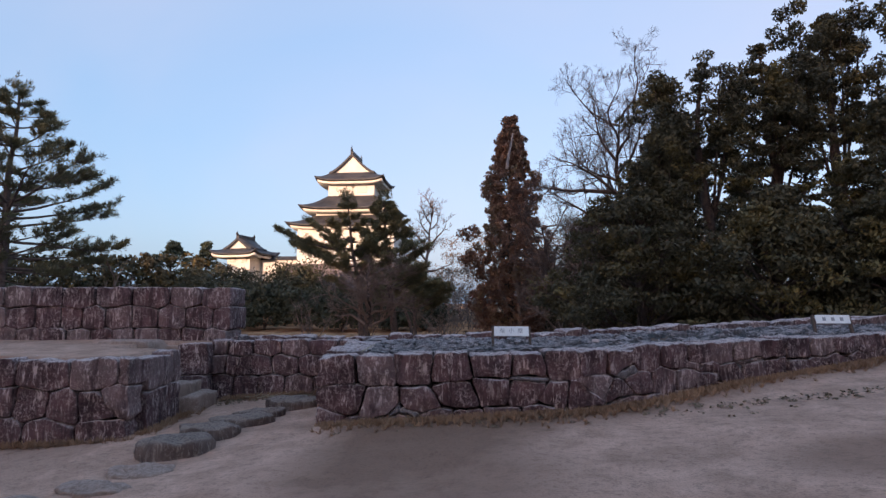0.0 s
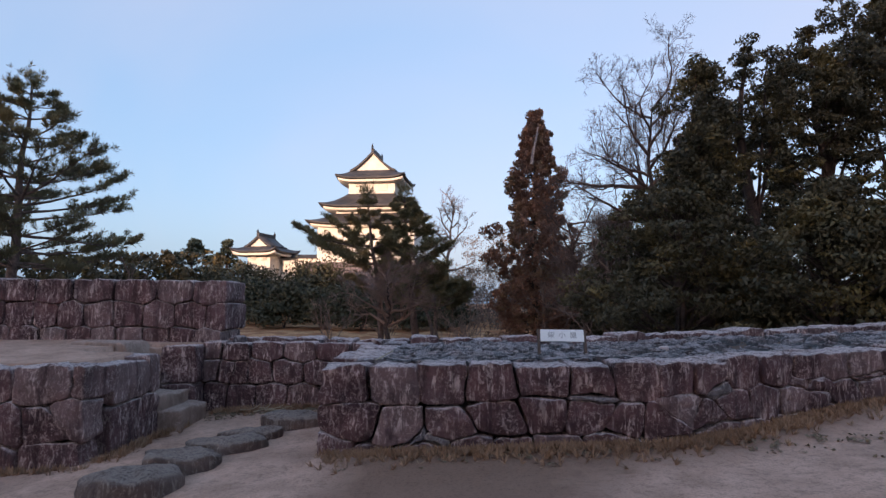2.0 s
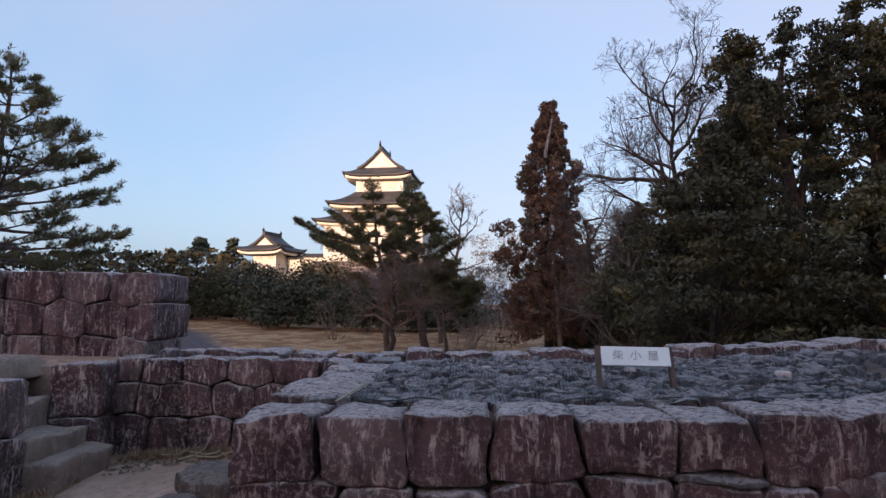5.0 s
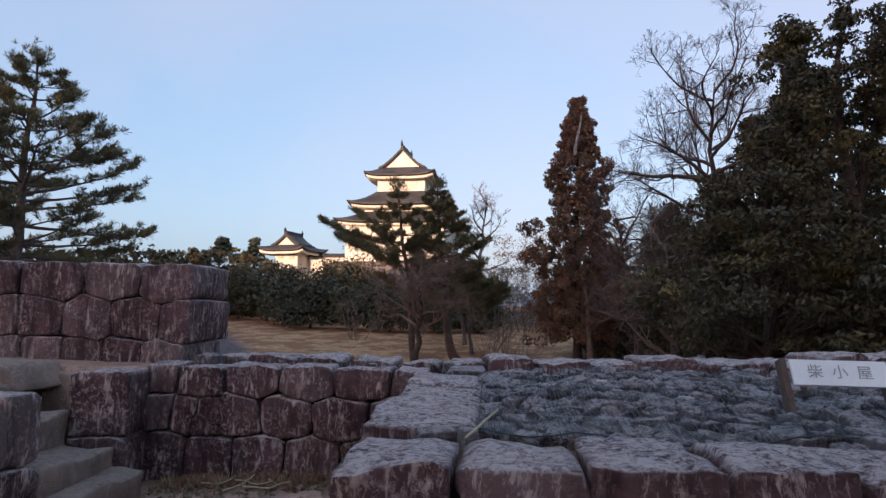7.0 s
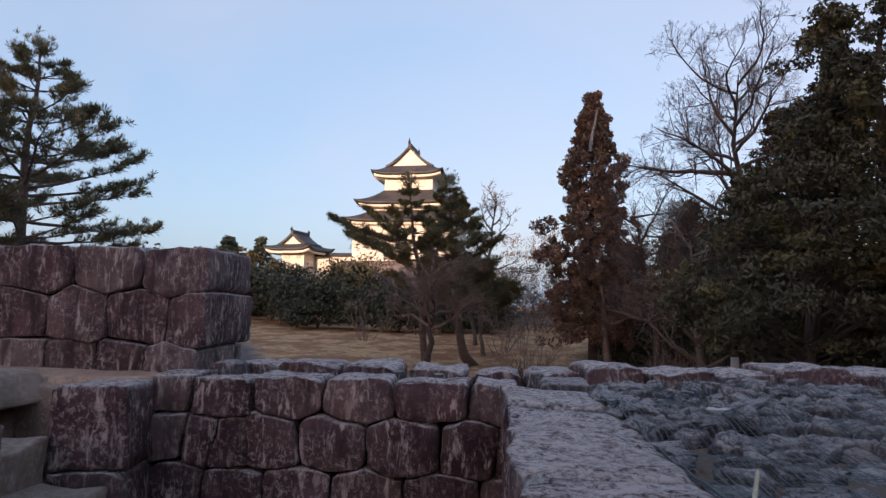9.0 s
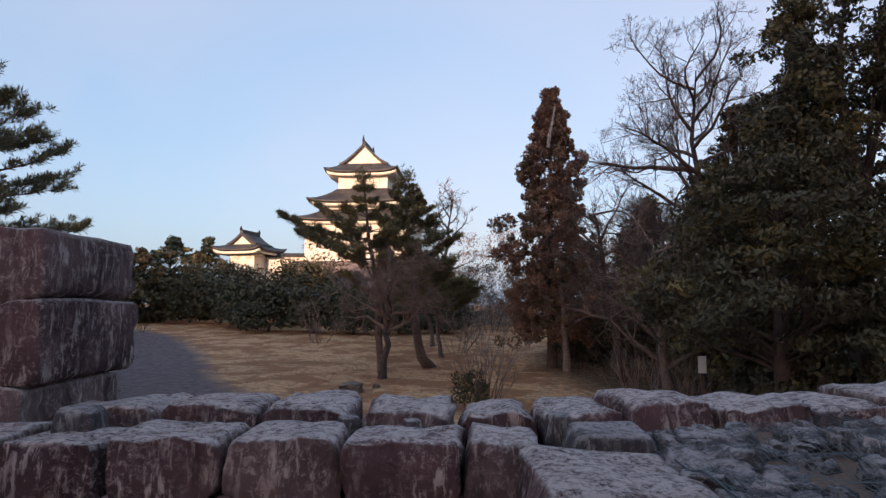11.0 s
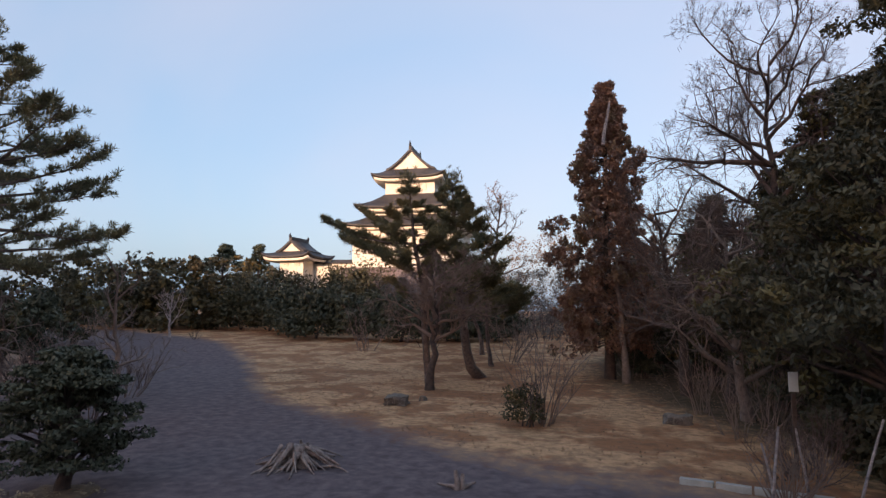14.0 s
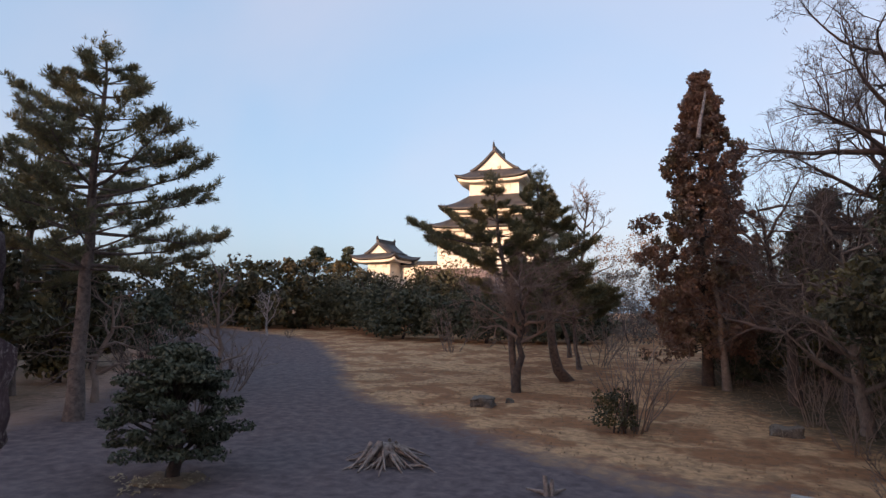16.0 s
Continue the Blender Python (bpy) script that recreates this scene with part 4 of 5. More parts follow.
bare_tree("bare_tree", (10.0, 40.0, gz(10, 40)), 11.0, 5.5, "brown leafless tree with low hanging twigs", 29, (-1.0, 0), (15, 9, 9), 0.25, BARK_GREY, 0.5, 0.2, 0.15, 0.011)
EVER = "dense dark evergreen oak with glossy leaves"
for k, (x, y, h, r, c, sp, low) in enumerate(((9.7, 28.4, 12.4, 5.2, 240, 0, 0.32), (11.0, 29.2, 17.2, 2.8, 30, 3, 0.3), (14.2, 30.4, 19.2, 3.6, 45, 4, 0.2), (17.6, 31.0, 20.0, 4.0, 120, 4, 0.2), (20.8, 30.0, 21.6, 4.4, 180, 4, 0.1),
                                         (25.5, 29.0, 20.5, 5.2, 230, 4, 0.1), (13.8, 25.0, 10.4, 5.0, 260, 0, 0.1), (18.4, 23.5, 10.8, 5.2, 260, 0, 0.05), (24.0, 22.5, 12.0, 5.4, 240, 0, 0.05), (16.0, 38.5, 17.5, 5.0, 120, 3, 0.1),
                                         (20.5, 26.5, 15.0, 5.0, 230, 2, 0.1), (29.5, 24.0, 14.0, 5.4, 180, 1, 0.1), (13.0, 41.5, 10.5, 4.2, 150, 0, 0.08), (15.6, 47.5, 14.5, 5.0, 200, 0, 0.08), (20.0, 55.0, 14.0, 6.0, 160, 1, 0.08), (14.2, 60.5, 12.0, 4.4, 130, 0, 0.12), (24, 46, 17, 6, 160, 2, 0.08), (11.2, 67, 11.5, 5.0, 150, 0, 0.06), (17.5, 66, 14, 6, 160, 0, 0.06), (12.4, 37.0, 9.5, 3.8, 150, 0, 0.06), (13.0, 53.0, 14.0, 4.4, 170, 0, 0.06), (9.6, 64.0, 10.0, 4.0, 120, 0, 0.06), (16.6, 43.5, 18.0, 4.4, 190, 2, 0.1), (14.8, 39.2, 12.5, 3.4, 140, 0, 0.15))):
    evergreen("evergreen_tree", (x, y, gz(x, y)), h, r, EVER if sp == 0 else "tall dark evergreen with slim upright leaders", 70 + k, c, 135 if y < 33 else 60, 0.112 if y < 33 else 0.165, low, peak=max(0.36, low + 0.12), clump=1.0 if sp == 0 else 0.72, spires=sp, group="evergreen wood", squash=0.42)
for k, (x, y, s) in enumerate(((10.6, 27.6, (2.2, 2.0, 4.0)), (11.8, 34.5, (2.2, 2.2, 3.6)), (14.2, 33.5, (2.6, 2.6, 3.4)), (11.4, 31.0, (2.0, 2.0, 3.2)), (12.0, 21.5, (2.6, 2.0, 3.6)), (16.5, 19.0, (2.8, 2.0, 3.8)), (22.0, 18.0, (3.0, 2.4, 4.0)))):
    bush("undergrowth", (x, y, gz(x, y)), s, "dense dark undergrowth below the evergreens", 110 + k, 60, 130, 0.13, LEAF_DARK, group="undergrowth")
for k, (x, y, s, n) in enumerate(((7.4, 29.6, (1.8, 1.5, 2.0), 26), (9.0, 31.6, (2.0, 1.6, 2.4), 26), (12.0, 51.0, (3.4, 3, 6.0), 22), (8.8, 59.0, (3, 3, 5.0), 18), (14.5, 55.0, (3.4, 3, 7.0), 20), (8.2, 36.0, (2.4, 2.0, 3.0), 16), (10.5, 38.5, (2.6, 2.4, 4.2), 16), (6.0, 27.5, (1.5, 1.2, 1.9), 22), (8.4, 41.5, (2.6, 2.4, 3.4), 12))):
    thicket("leafless_thicket", (x, y, gz(x, y)), s, n, "tangle of grey leafless brush beside the evergreens", 130 + k, TWIG_DARK if k < 2 else TWIG)
for k, (x, y, h, r, mat_, cl) in enumerate(((-55.0, 117, 15.2, 7.4, NEEDLE_FAR, 240), (-47.0, 116, 15.0, 4.6, NEEDLE_FAR, 140), (-62, 105, 8.0, 4.5, NEEDLE_FAR, 60), (-70, 96, 9.5, 5.0, LEAF_DARK, 60), (-52, 75, 7.5, 4.0, LEAF_DARK, 70),
                                            (-46, 62, 6.8, 3.6, LEAF_SHRUB, 70), (-58, 66, 10.0, 5.0, LEAF_DARK, 90), (-41, 50, 8.5, 4.4, LEAF_DARK, 100), (-36, 42, 9.0, 4.2, LEAF_DARK, 110), (-31, 31, 10.5, 4.0, LEAF_DARK, 120), (-48, 44, 13, 6.0, LEAF_DARK, 120))):
    evergreen("evergreen_tree", (x, y, gz(x, y)), h, r, "rounded dark evergreen at the edge of the garden", 90 + k, cl, 65, 0.26, 0.1, mat_, peak=0.45, clump=1.15, group="garden evergreens")
for k, (x, y, s) in enumerate(((-25.5, 84, (4.8, 3.4, 9.0)), (-19.5, 83, (4.8, 3.4, 8.4)), (-14.0, 82, (4.4, 3.4, 8.0)), (-31.5, 90, (4.4, 3, 10.4)), (-8.5, 84, (4.4, 3, 7.6)), (-2.5, 86, (4.4, 3, 7.0)), (12.8, 66, (2.4, 2.2, 4.4)),
                               (-36.5, 96, (4.6, 3.4, 12.0)), (-42, 98, (4.6, 3.4, 11.4)), (-27, 96, (5, 3.4, 12.8)), (-21, 97, (5, 3.4, 13.0)), (-33, 97, (4.6, 3.2, 12.2)), (-24, 99, (5, 3.2, 13.2)))):
    bush("evergreen_shrub", (x, y, gz(x, y)), s, "broad dark green shrub below the castle", 140 + k, 90, 65, 0.24, LEAF_SHRUB, group="castle shrubs")
for k, (x, y, s, n) in enumerate(((-27, 40, (2.6, 2.2, 3.2), 12), (-23.5, 42, (2.6, 2.0, 3.4), 12), (-31, 44, (2.6, 2.2, 3.8), 12), (-20.5, 35.5, (1.8, 1.6, 2.4), 10), (-38, 56, (3, 3, 4.0), 10), (-44, 70, (3, 3, 4.0), 10),
                                   (-10, 76, (4, 3, 4.6), 12), (0.5, 78, (4, 3, 5.0), 12), (-16, 72, (3.4, 3, 4.4), 12), (4, 88, (5, 4, 7.0), 12), (-1, 66, (2.6, 2, 3.6), 10), (-3, 104, (6, 4, 9), 12), (10, 96, (6, 4, 9), 12))):
    thicket("leafless_thicket", (x, y, gz(x, y)), s, n, "grey-brown leafless brush at the garden edge", 160 + k, TWIG if k % 3 else TWIG_DARK, (5, 4), 0.014, 0.04)
bare_tree("bare_tree", (-27.3, 36.2, gz(-27.3, 36.2)), 7.0, 3.6, "small leafless cherry with crooked twigs", 26, (0.5, 0), (9, 6, 4), 0.16, TWIG, 0.45, 0.25, 0.3, 0.014)
bare_tree("bare_tree", (-21.8, 38.6, gz(-21.8, 38.6)), 8.6, 3.0, "slim leafless sapling with upright stem", 27, (0.2, 0), (8, 5, 4), 0.12, TWIG, 0.35, 0.3, 0.4, 0.012)
bare_tree("bare_tree", (-45.6, 84.5, gz(-45.6, 84.5)), 7.5, 3.6, "small leafless tree beside the tarmac path", 28, (0.2, 0), (9, 5, 4), 0.14, BARK_PALE, 0.4, 0.25, 0.3, 0.02)


def far_wood(name, label, seed, spots, mat, leaf, per, scale):
    rng = np.random.default_rng(seed)
    C, R = [], []
    for x, y, z, w, h in spots:
        for _ in range(26):
            C.append((x + rng.normal(0, w * 0.45), y + rng.normal(0, w * 0.3), z + min(abs(rng.normal(0, 0.42)), 0.75) * h))
            s = scale * rng.uniform(0.6, 1.3)
            R.append((s, s, s * 0.7))
    v, f = leaves(rng, C, R, per, leaf)
    return tagged(new(name, mesh_of(name, v, f, mat)), label, "woods", kind="stuff")


fr = np.random.default_rng(7)
HAZE_WOOD = leaf_material("winter_wood", (0.12, 0.095, 0.085), (0.21, 0.17, 0.15))
far_wood("far_woods", "grey-brown leafless far woods on the skyline", 1, [(x, 128 + fr.uniform(-8, 8), 0, 9, 17 + 5 * fr.random()) for x in np.arange(-22, 130, 3.5)], HAZE_WOOD, 0.19, 60, 1.7)
far_wood("far_woods", "brown leafless brushwood beyond the lawn", 8, [(x, 98 + fr.uniform(-6, 6), -1.8, 7, 10 + 3 * fr.random()) for x in np.arange(-12, 34, 2.4)], HAZE_WOOD, 0.15, 80, 1.3)
far_wood("far_woods", "dark green far woods along the garden", 2, [(x, 108 + fr.uniform(-8, 8) - 0.35 * abs(x + 60), -1, 8, 11 + 4 * fr.random()) for x in np.arange(-150, -44, 3.0)], LEAF_DARK, 0.42, 60, 1.7)
far_wood("far_woods", "dark wood behind the evergreens", 3, [(x, 56 + 0.35 * x + fr.uniform(-4, 4), GARDEN, 6, 12) for x in np.arange(17, 75, 3.0)], LEAF_DARK, 0.31, 45, 1.5)
# unseen trees added on the ridge to raise its shadow
far_wood("sun_block_woods", "unseen evergreen woods added behind the camera to block the low sun", 4, [(x, -156 + fr.uniform(-6, 6), 32 + float(np.interp(x, [-177, -169, -128, -118], [10, 0, 0, 10])), 10, 10.0) for x in np.arange(-260, 150, 5.0)], LEAF_DARK, 1.1, 26, 2.8)

# ---- garden things ----
def boulder(name, at, size, label, seed, mat=None, category="rock", group="", lump=0.10):
    rng = np.random.default_rng(seed)
    a, b_, c = size
    v, q = rough_block([(-a / 2, -0.1), (a / 2, -0.1), (a * 0.38, c), (-a * 0.36, c)], b_, rng, min(size) * 0.45, min(size) * lump)
    ob = new(name, smooth(mesh_of(name, v - np.array([0, b_ / 2, 0]), q, mat or RUBBLE)))
    ob.location = at
    ob.rotation_euler = (0, 0, rng.uniform(-0.5, 0.5))
    return tagged(ob, label, category, group)


def pad_tree(name, at, height, radius, label, seed):
    """A low rounded garden shrub with flat leaf pads."""
    rng = np.random.default_rng(seed)
    wood, C, R = [trunk_path(height * 0.8, 0.17, (0, 0), 0.25, 8, seed)], [], []
    for k in range(170):
        f = rng.uniform(0.2, 1.0)
        a = rng.uniform(0, 6.28)
        rad = radius * np.interp(f, [0.15, 0.35, 0.55, 0.8, 1.0], [0.75, 1.0, 0.95, 0.7, 0.15]) * rng.uniform(0.35, 1.0)
        c = np.array([math.cos(a) * rad, math.sin(a) * rad, height * f])
        C.append(c)
        s = rng.uniform(0.28, 0.5)
        R.append((s, s, s * 0.38))
        if k % 3 == 0:
            b0 = at_height(wood[0], height * f * 0.6)
            wood.append(limb(rng, b0, c - b0, np.linalg.norm(c - b0), 0.05, 0.012, 6, 0.15, 0.2, 5))
    return tree_thing(name, at, label, wood, BARK_DARK, leaves(rng, C, R, 150, 0.072), LEAF_SHRUB, category="shrub")


pad_tree("garden_shrub", (-14.1, 25.6, gz(-14.1, 25.6)), 3.9, 2.0, "dark clipped evergreen shrub on a low leafy mound", 201)
boulder("leafy_mound", (-14.1, 25.4, gz(-14.1, 25.4)), (2.0, 1.3, 0.09), "low mound of brown earth under the shrub", 210, plain("mound_earth", (0.12, 0.07, 0.045), (0.26, 0.16, 0.10), 5), "mound")
mr = np.random.default_rng(211)
MC = [(-14.1 + mr.normal(0, 0.7), 25.1 + mr.normal(0, 0.45), gz(-14.1, 25.4) + 0.07) for _ in range(60)]
tagged(new("fallen_leaves", mesh_of("fallen_leaves", *leaves(mr, MC, [(0.12, 0.12, 0.04)] * 60, 5, 0.06, 1.5), leaf_material("mound_leaves", (0.20, 0.12, 0.07), (0.55, 0.42, 0.28)))), "pale and brown fallen leaves round the shrub", "leaves", kind="stuff")


def root_stump(at, radius, height, label, seed):
    rng = np.random.default_rng(seed)
    wood = []
    for k in range(48):
        a = k * 2.399
        L = radius * rng.uniform(0.65, 1.25)
        h = height * rng.uniform(0.3, 1.05)
        c0 = rng.uniform(0.1, 0.55)
        top = np.array([math.cos(a) * c0, math.sin(a) * c0, h])
        foot = np.array([math.cos(a + rng.normal(0, 0.3)) * L, math.sin(a + rng.normal(0, 0.3)) * L, 0.03])
        mid = (top + foot) / 2 + np.array([0, 0, -0.12 * h]) + rng.normal(0, 0.08, 3)
        t = np.linspace(0, 1, 7)[:, None]
        pts = (1 - t) ** 2 * top + 2 * t * (1 - t) * mid + t ** 2 * foot
        wood.append((pts, np.linspace(0.075, 0.022, 7) * rng.uniform(0.5, 1.4), 6))
    ob = empty("tree_stump", at, label=label, category="stump")
    for w in wood:
        piece("root", smooth(mesh_of("root", *tubes([w]), DEADWOOD)), ob)
    v, q = rough_block([(-0.45, -0.1), (0.45, -0.1), (0.26, height * 0.95), (-0.26, height * 0.95)], 0.7, rng, 0.15, 0.06)
    piece("stump_core", smooth(mesh_of("stump_core", v - np.array([0, 0.35, 0]), q, DEADWOOD)), ob)
    for w in (limb(rng, (radius * 0.8, 0, 0.05), (1, 0.25, 0.03), 1.2, 0.05, 0.02, 6, 0.3, 0.0, 5), limb(rng, (radius * 0.6, -0.3, 0.05), (1, -0.15, 0.03), 1.4, 0.05, 0.02, 6, 0.3, 0.0, 5)):
        piece("loose_root", smooth(mesh_of("loose_root", *tubes([w]), DEADWOOD)), ob)
    return ob


root_stump((-8.65, 29.3, gz(-8.65, 29.3)), 1.3, 0.72, "weathered root stump spread out on the tarmac", 221)
st = empty("broken_stump", (-3.2, 27.5, gz(-3.2, 27.5)), label="small broken stump with splintered upright stub", category="stump")
sr = np.random.default_rng(222)
for nm, paths in (("stub", [((0, 0, -0.05), (0.05, 0, 1), 0.6, 0.11, 0.06), ((0.16, 0, -0.05), (0.15, 0, 1), 0.5, 0.10, 0.05)]), ("root", [((0, 0, 0.08), (-1, 0.1, 0.0), 0.6, 0.08, 0.03), ((0.1, 0, 0.08), (0.8, 0.5, 0.0), 0.5, 0.08, 0.03)])):
    v, f = tubes([limb(sr, s, w, L, a, b_, 6, 0.1, 0, 7) for s, w, L, a, b_ in paths])
    piece(nm, smooth(mesh_of(nm, v, f, DEADWOOD)), st)
boulder("garden_rock", (-7.6, 42.2, gz(-7.6, 42.2)), (1.5, 1.0, 0.5), "low grey rock lying in the dry grass", 231, ROCK, lump=0.30)
boulder("garden_rock", (-6.4, 44.0, gz(-6.4, 44.0)), (0.5, 0.4, 0.25), "small rock at the foot of the tree", 232, ROCK, lump=0.30)
boulder("garden_rock", (6.4, 38.9, gz(6.4, 38.9)), (1.45, 0.7, 0.40), "dark flat rock lying in fallen leaves", 233, ROCK, lump=0.30)
thicket("leafless_shrub", (-0.1, 38.0, gz(-0.1, 38)), (1.8, 1.5, 4.4), 16, "slender grey leafless shrub in the dry grass", 241, TWIG, (4, 4), 0.009, 0.035)
bush("evergreen_shrub", (-0.7, 37.4, gz(-0.7, 37.4)), (1.2, 1.0, 3.2), "small leafy green shrub beside leafless stems", 242, 26, 60, 0.075, LEAF_DARK, 6)
post = empty("marker_post", (7.95, 31.0, gz(7.95, 31)), label="white notice plate on a slim garden post", category="sign")
piece("post", slab("post", (0.13, 0.09, 2.55), (0, 0.07, 1.22), TIMBER, 0.01), post)
piece("plate", slab("plate", (0.31, 0.04, 0.66), (0, 0, 2.90), PANEL, 0.008), post, label="white plate")
for k in range(5):
    kerb = new("kerb_stone", slab("kerb_stone", (0.95, 0.22, 0.22), (0, 0, 0), CONCRETE, 0.02))
    kerb.location = (4.0 + k * 0.93, 28.9 - k * 0.42, gz(4, 28.9) + 0.06)
    kerb.rotation_euler = (0, 0, radians(-24))
    tagged(kerb, "pale concrete kerb stone edging the tarmac", "kerb", "kerb stones")
for k, (x, y) in enumerate(((5.6, 27.2), (6.6, 27.6), (5.0, 26.2), (7.2, 26.4))):
    stx = limb(np.random.default_rng(250 + k), (0, 0, -0.2), (0.1 * (k - 1), 0, 1), 1.9 + 0.3 * k, 0.045, 0.03, 5, 0.06, 0, 6)
    tree_thing("cut_stem", (x, y, gz(x, y)), "pale cut stem standing in the brush", [stx], BARK_PALE, group="cut stems", category="stem")
sp = np.random.default_rng(255)
for k, (x, y) in enumerate(((-40.5, 81.5), (-24.5, 45.5))):
    thicket("leafless_shrub", (x, y, gz(x, y)), (0.8, 0.8, 1.5), 8, "small brown leafless bush on the path edge", 256 + k, TWIG_DARK, (4, 3), 0.012)

bush("evergreen_shrub", (9.6, 58.0, gz(9.6, 58)), (1.5, 1.3, 3.6), "dark rounded shrub beside the pale trunk", 243, 40, 80, 0.12, LEAF_SHRUB, 6)

# ---- court things ----
def name_sign(at, turn, words, label):
    """A low name board: two slanted timber cheeks hold a white plate."""
    ob = empty("name_board", at, label=label, category="sign")
    ob.rotation_euler = (0, 0, radians(turn))
    for s in (-1, 1):
        bm = bmesh.new()
        box(bm, (0.034, 0.075, 0.38), (0, 0, 0), bevel=0.006)
        piece("cheek", bm_mesh("cheek", bm, TIMBER), ob, pose(s * 0.272, 0.02, 0.12, -24, 0, 0))
    bm = bmesh.new()
    box(bm, (0.51, 0.018, 0.15), (0, 0, 0), bevel=0.004)
    plate = piece("plate", bm_mesh("plate", bm, PANEL), ob, pose(0, -0.005, 0.235, -24, 0, 0), "white plate")
    for k, w in enumerate(words):
        if w == "|":
            bm = bmesh.new()
            box(bm, (0.05, 0.004, 0.06), (0, 0, 0))
            me = bm_mesh("writing", bm, INK)
            m = pose(-0.13 + 0.13 * k, -0.0105, 0)
        else:
            cu = bpy.data.curves.new("writing", 'FONT')
            cu.body, cu.size, cu.align_x, cu.align_y, cu.extrude = w, 0.085, 'CENTER', 'CENTER', 0.001
            tmp = bpy.data.objects.new("writing", cu)
            scene.collection.objects.link(tmp)
            bpy.context.view_layer.update()
            me = bpy.data.meshes.new_from_object(tmp.evaluated_get(bpy.context.evaluated_depsgraph_get()))
            bpy.data.objects.remove(tmp)
            me.materials.clear()
            me.materials.append(INK)
            m = pose(-0.13 + 0.13 * k, -0.0112, 0, 90, 0, 0)
        piece("writing", me, plate, m)
    return ob


name_sign((1.01, 8.72, 0.852), -3, "柴小屋", "white name board with dark characters on timber cheeks")
name_sign((6.45, 9.75, 1.0), -12, "|||", "white name board further along the netted terrace")

# stepping stones of the old path
ROCK_PATH = stone_material("path_stone", (0.10, 0.062, 0.058), (0.23, 0.155, 0.135), (0.46, 0.36, 0.31), (0.36, 0.265, 0.225))
STEPS = [(-2.92, 6.6, 0.62, 0.55, 0.15), (-2.80, 7.25, 0.66, 0.5, 0.14), (-2.68, 7.85, 0.66, 0.46, 0.12), (-2.55, 8.45, 0.6, 0.42, 0.08), (-2.3, 9.0, 0.85, 0.55, 0.13),
         (-2.95, 5.85, 0.62, 0.4, 0.03), (-3.1, 5.35, 0.7, 0.4, 0.03), (-3.25, 4.85, 0.8, 0.45, 0.03), (-3.7, 4.6, 0.7, 0.4, 0.03)]
def flat_slab(name, at, size, label, seed, mat, group):
    """A natural flat stone: an uneven outline, worn face up."""
    rng = np.random.default_rng(seed)
    ang = np.sort(np.arange(8) * 0.785 + rng.uniform(-0.28, 0.28, 8))
    poly = np.column_stack([np.cos(ang) * size[0] / 2, np.sin(ang) * size[1] / 2]) * rng.uniform(0.85, 1.15, (8, 1))
    v, q = polygon_stone(poly, size[2] + 0.12, rng, 0.03, 0.03)
    ob = new(name, smooth(mesh_of(name, np.column_stack([v[:, 0], v[:, 2], size[2] - v[:, 1]]), q, mat)))
    ob.location, ob.rotation_euler = at, (rng.uniform(-0.05, 0.05), rng.uniform(-0.05, 0.05), rng.uniform(-0.5, 0.5))
    return tagged(ob, label, "stone", group)


for k, (x, y, a, b_, h) in enumerate(STEPS):
    flat_slab("stepping_stone", (x, y, gz(x, y) - 0.02), (a * 1.22, b_ * 1.25, h), "flat worn grey stepping stone set in sandy earth", 300 + k, STONE_STEP if h < 0.05 else ROCK_PATH, "stepping stones")

# stairs of the left terrace, each a long rough block
STAIR = [(-3.86, 0.09, 0.5), (-4.12, 0.27, 0.5), (-4.52, 0.51, 0.5), (-4.98, 0.73, 0.6)]
for k, (x, z, d) in enumerate(STAIR):
    rng = np.random.default_rng(320 + k)
    v, q = rough_block([(-0.40, z - 0.62), (0.40, z - 0.62), (0.40, z), (-0.40, z)], d, rng, 0.03, 0.032)
    ob = new("stair_step", smooth(mesh_of("stair_step", v, q, STONE_STEP)))
    ob.matrix_world = pose(x + 0.16, 9.38, 0, 0, 0, 90)
    tagged(ob, "rough pale stone stair step", "step", "terrace steps")
boulder("flat_stone", (-5.3, 10.05, 0.76), (1.2, 0.5, 0.12), "pale flat stone at the stair head", 330, STONE_STEP, "stone")

# rubble fill under the net
rr = np.random.default_rng(340)
fill = empty("rubble_fill", (0, 0, 0), label="grey rubble stones filling the terrace under the net", category="rubble")
protos = []
for k in range(14):
    s = 1.0
    v, q = rough_block([(-0.5, -0.35), (0.5, -0.35), (0.42, 0.35), (-0.40, 0.35)], 0.8, rr, 0.16, 0.16, False)
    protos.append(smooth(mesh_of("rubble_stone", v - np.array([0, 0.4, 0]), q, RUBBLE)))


def net_height(x, y):
    """The net's sag over the rubble."""
    base = np.interp(x, [-2, 2, 6, 12], [0.845, 0.87, 0.985, 1.06])
    return base + 0.03 * math.sin(x * 2.3 + y) * math.sin(y * 2.9) + 0.055 * noise.noise(Vector((x * 4.1, y * 4.1, 0.7))) + 0.02 * noise.noise(Vector((x * 10, y * 10, 2.7)))


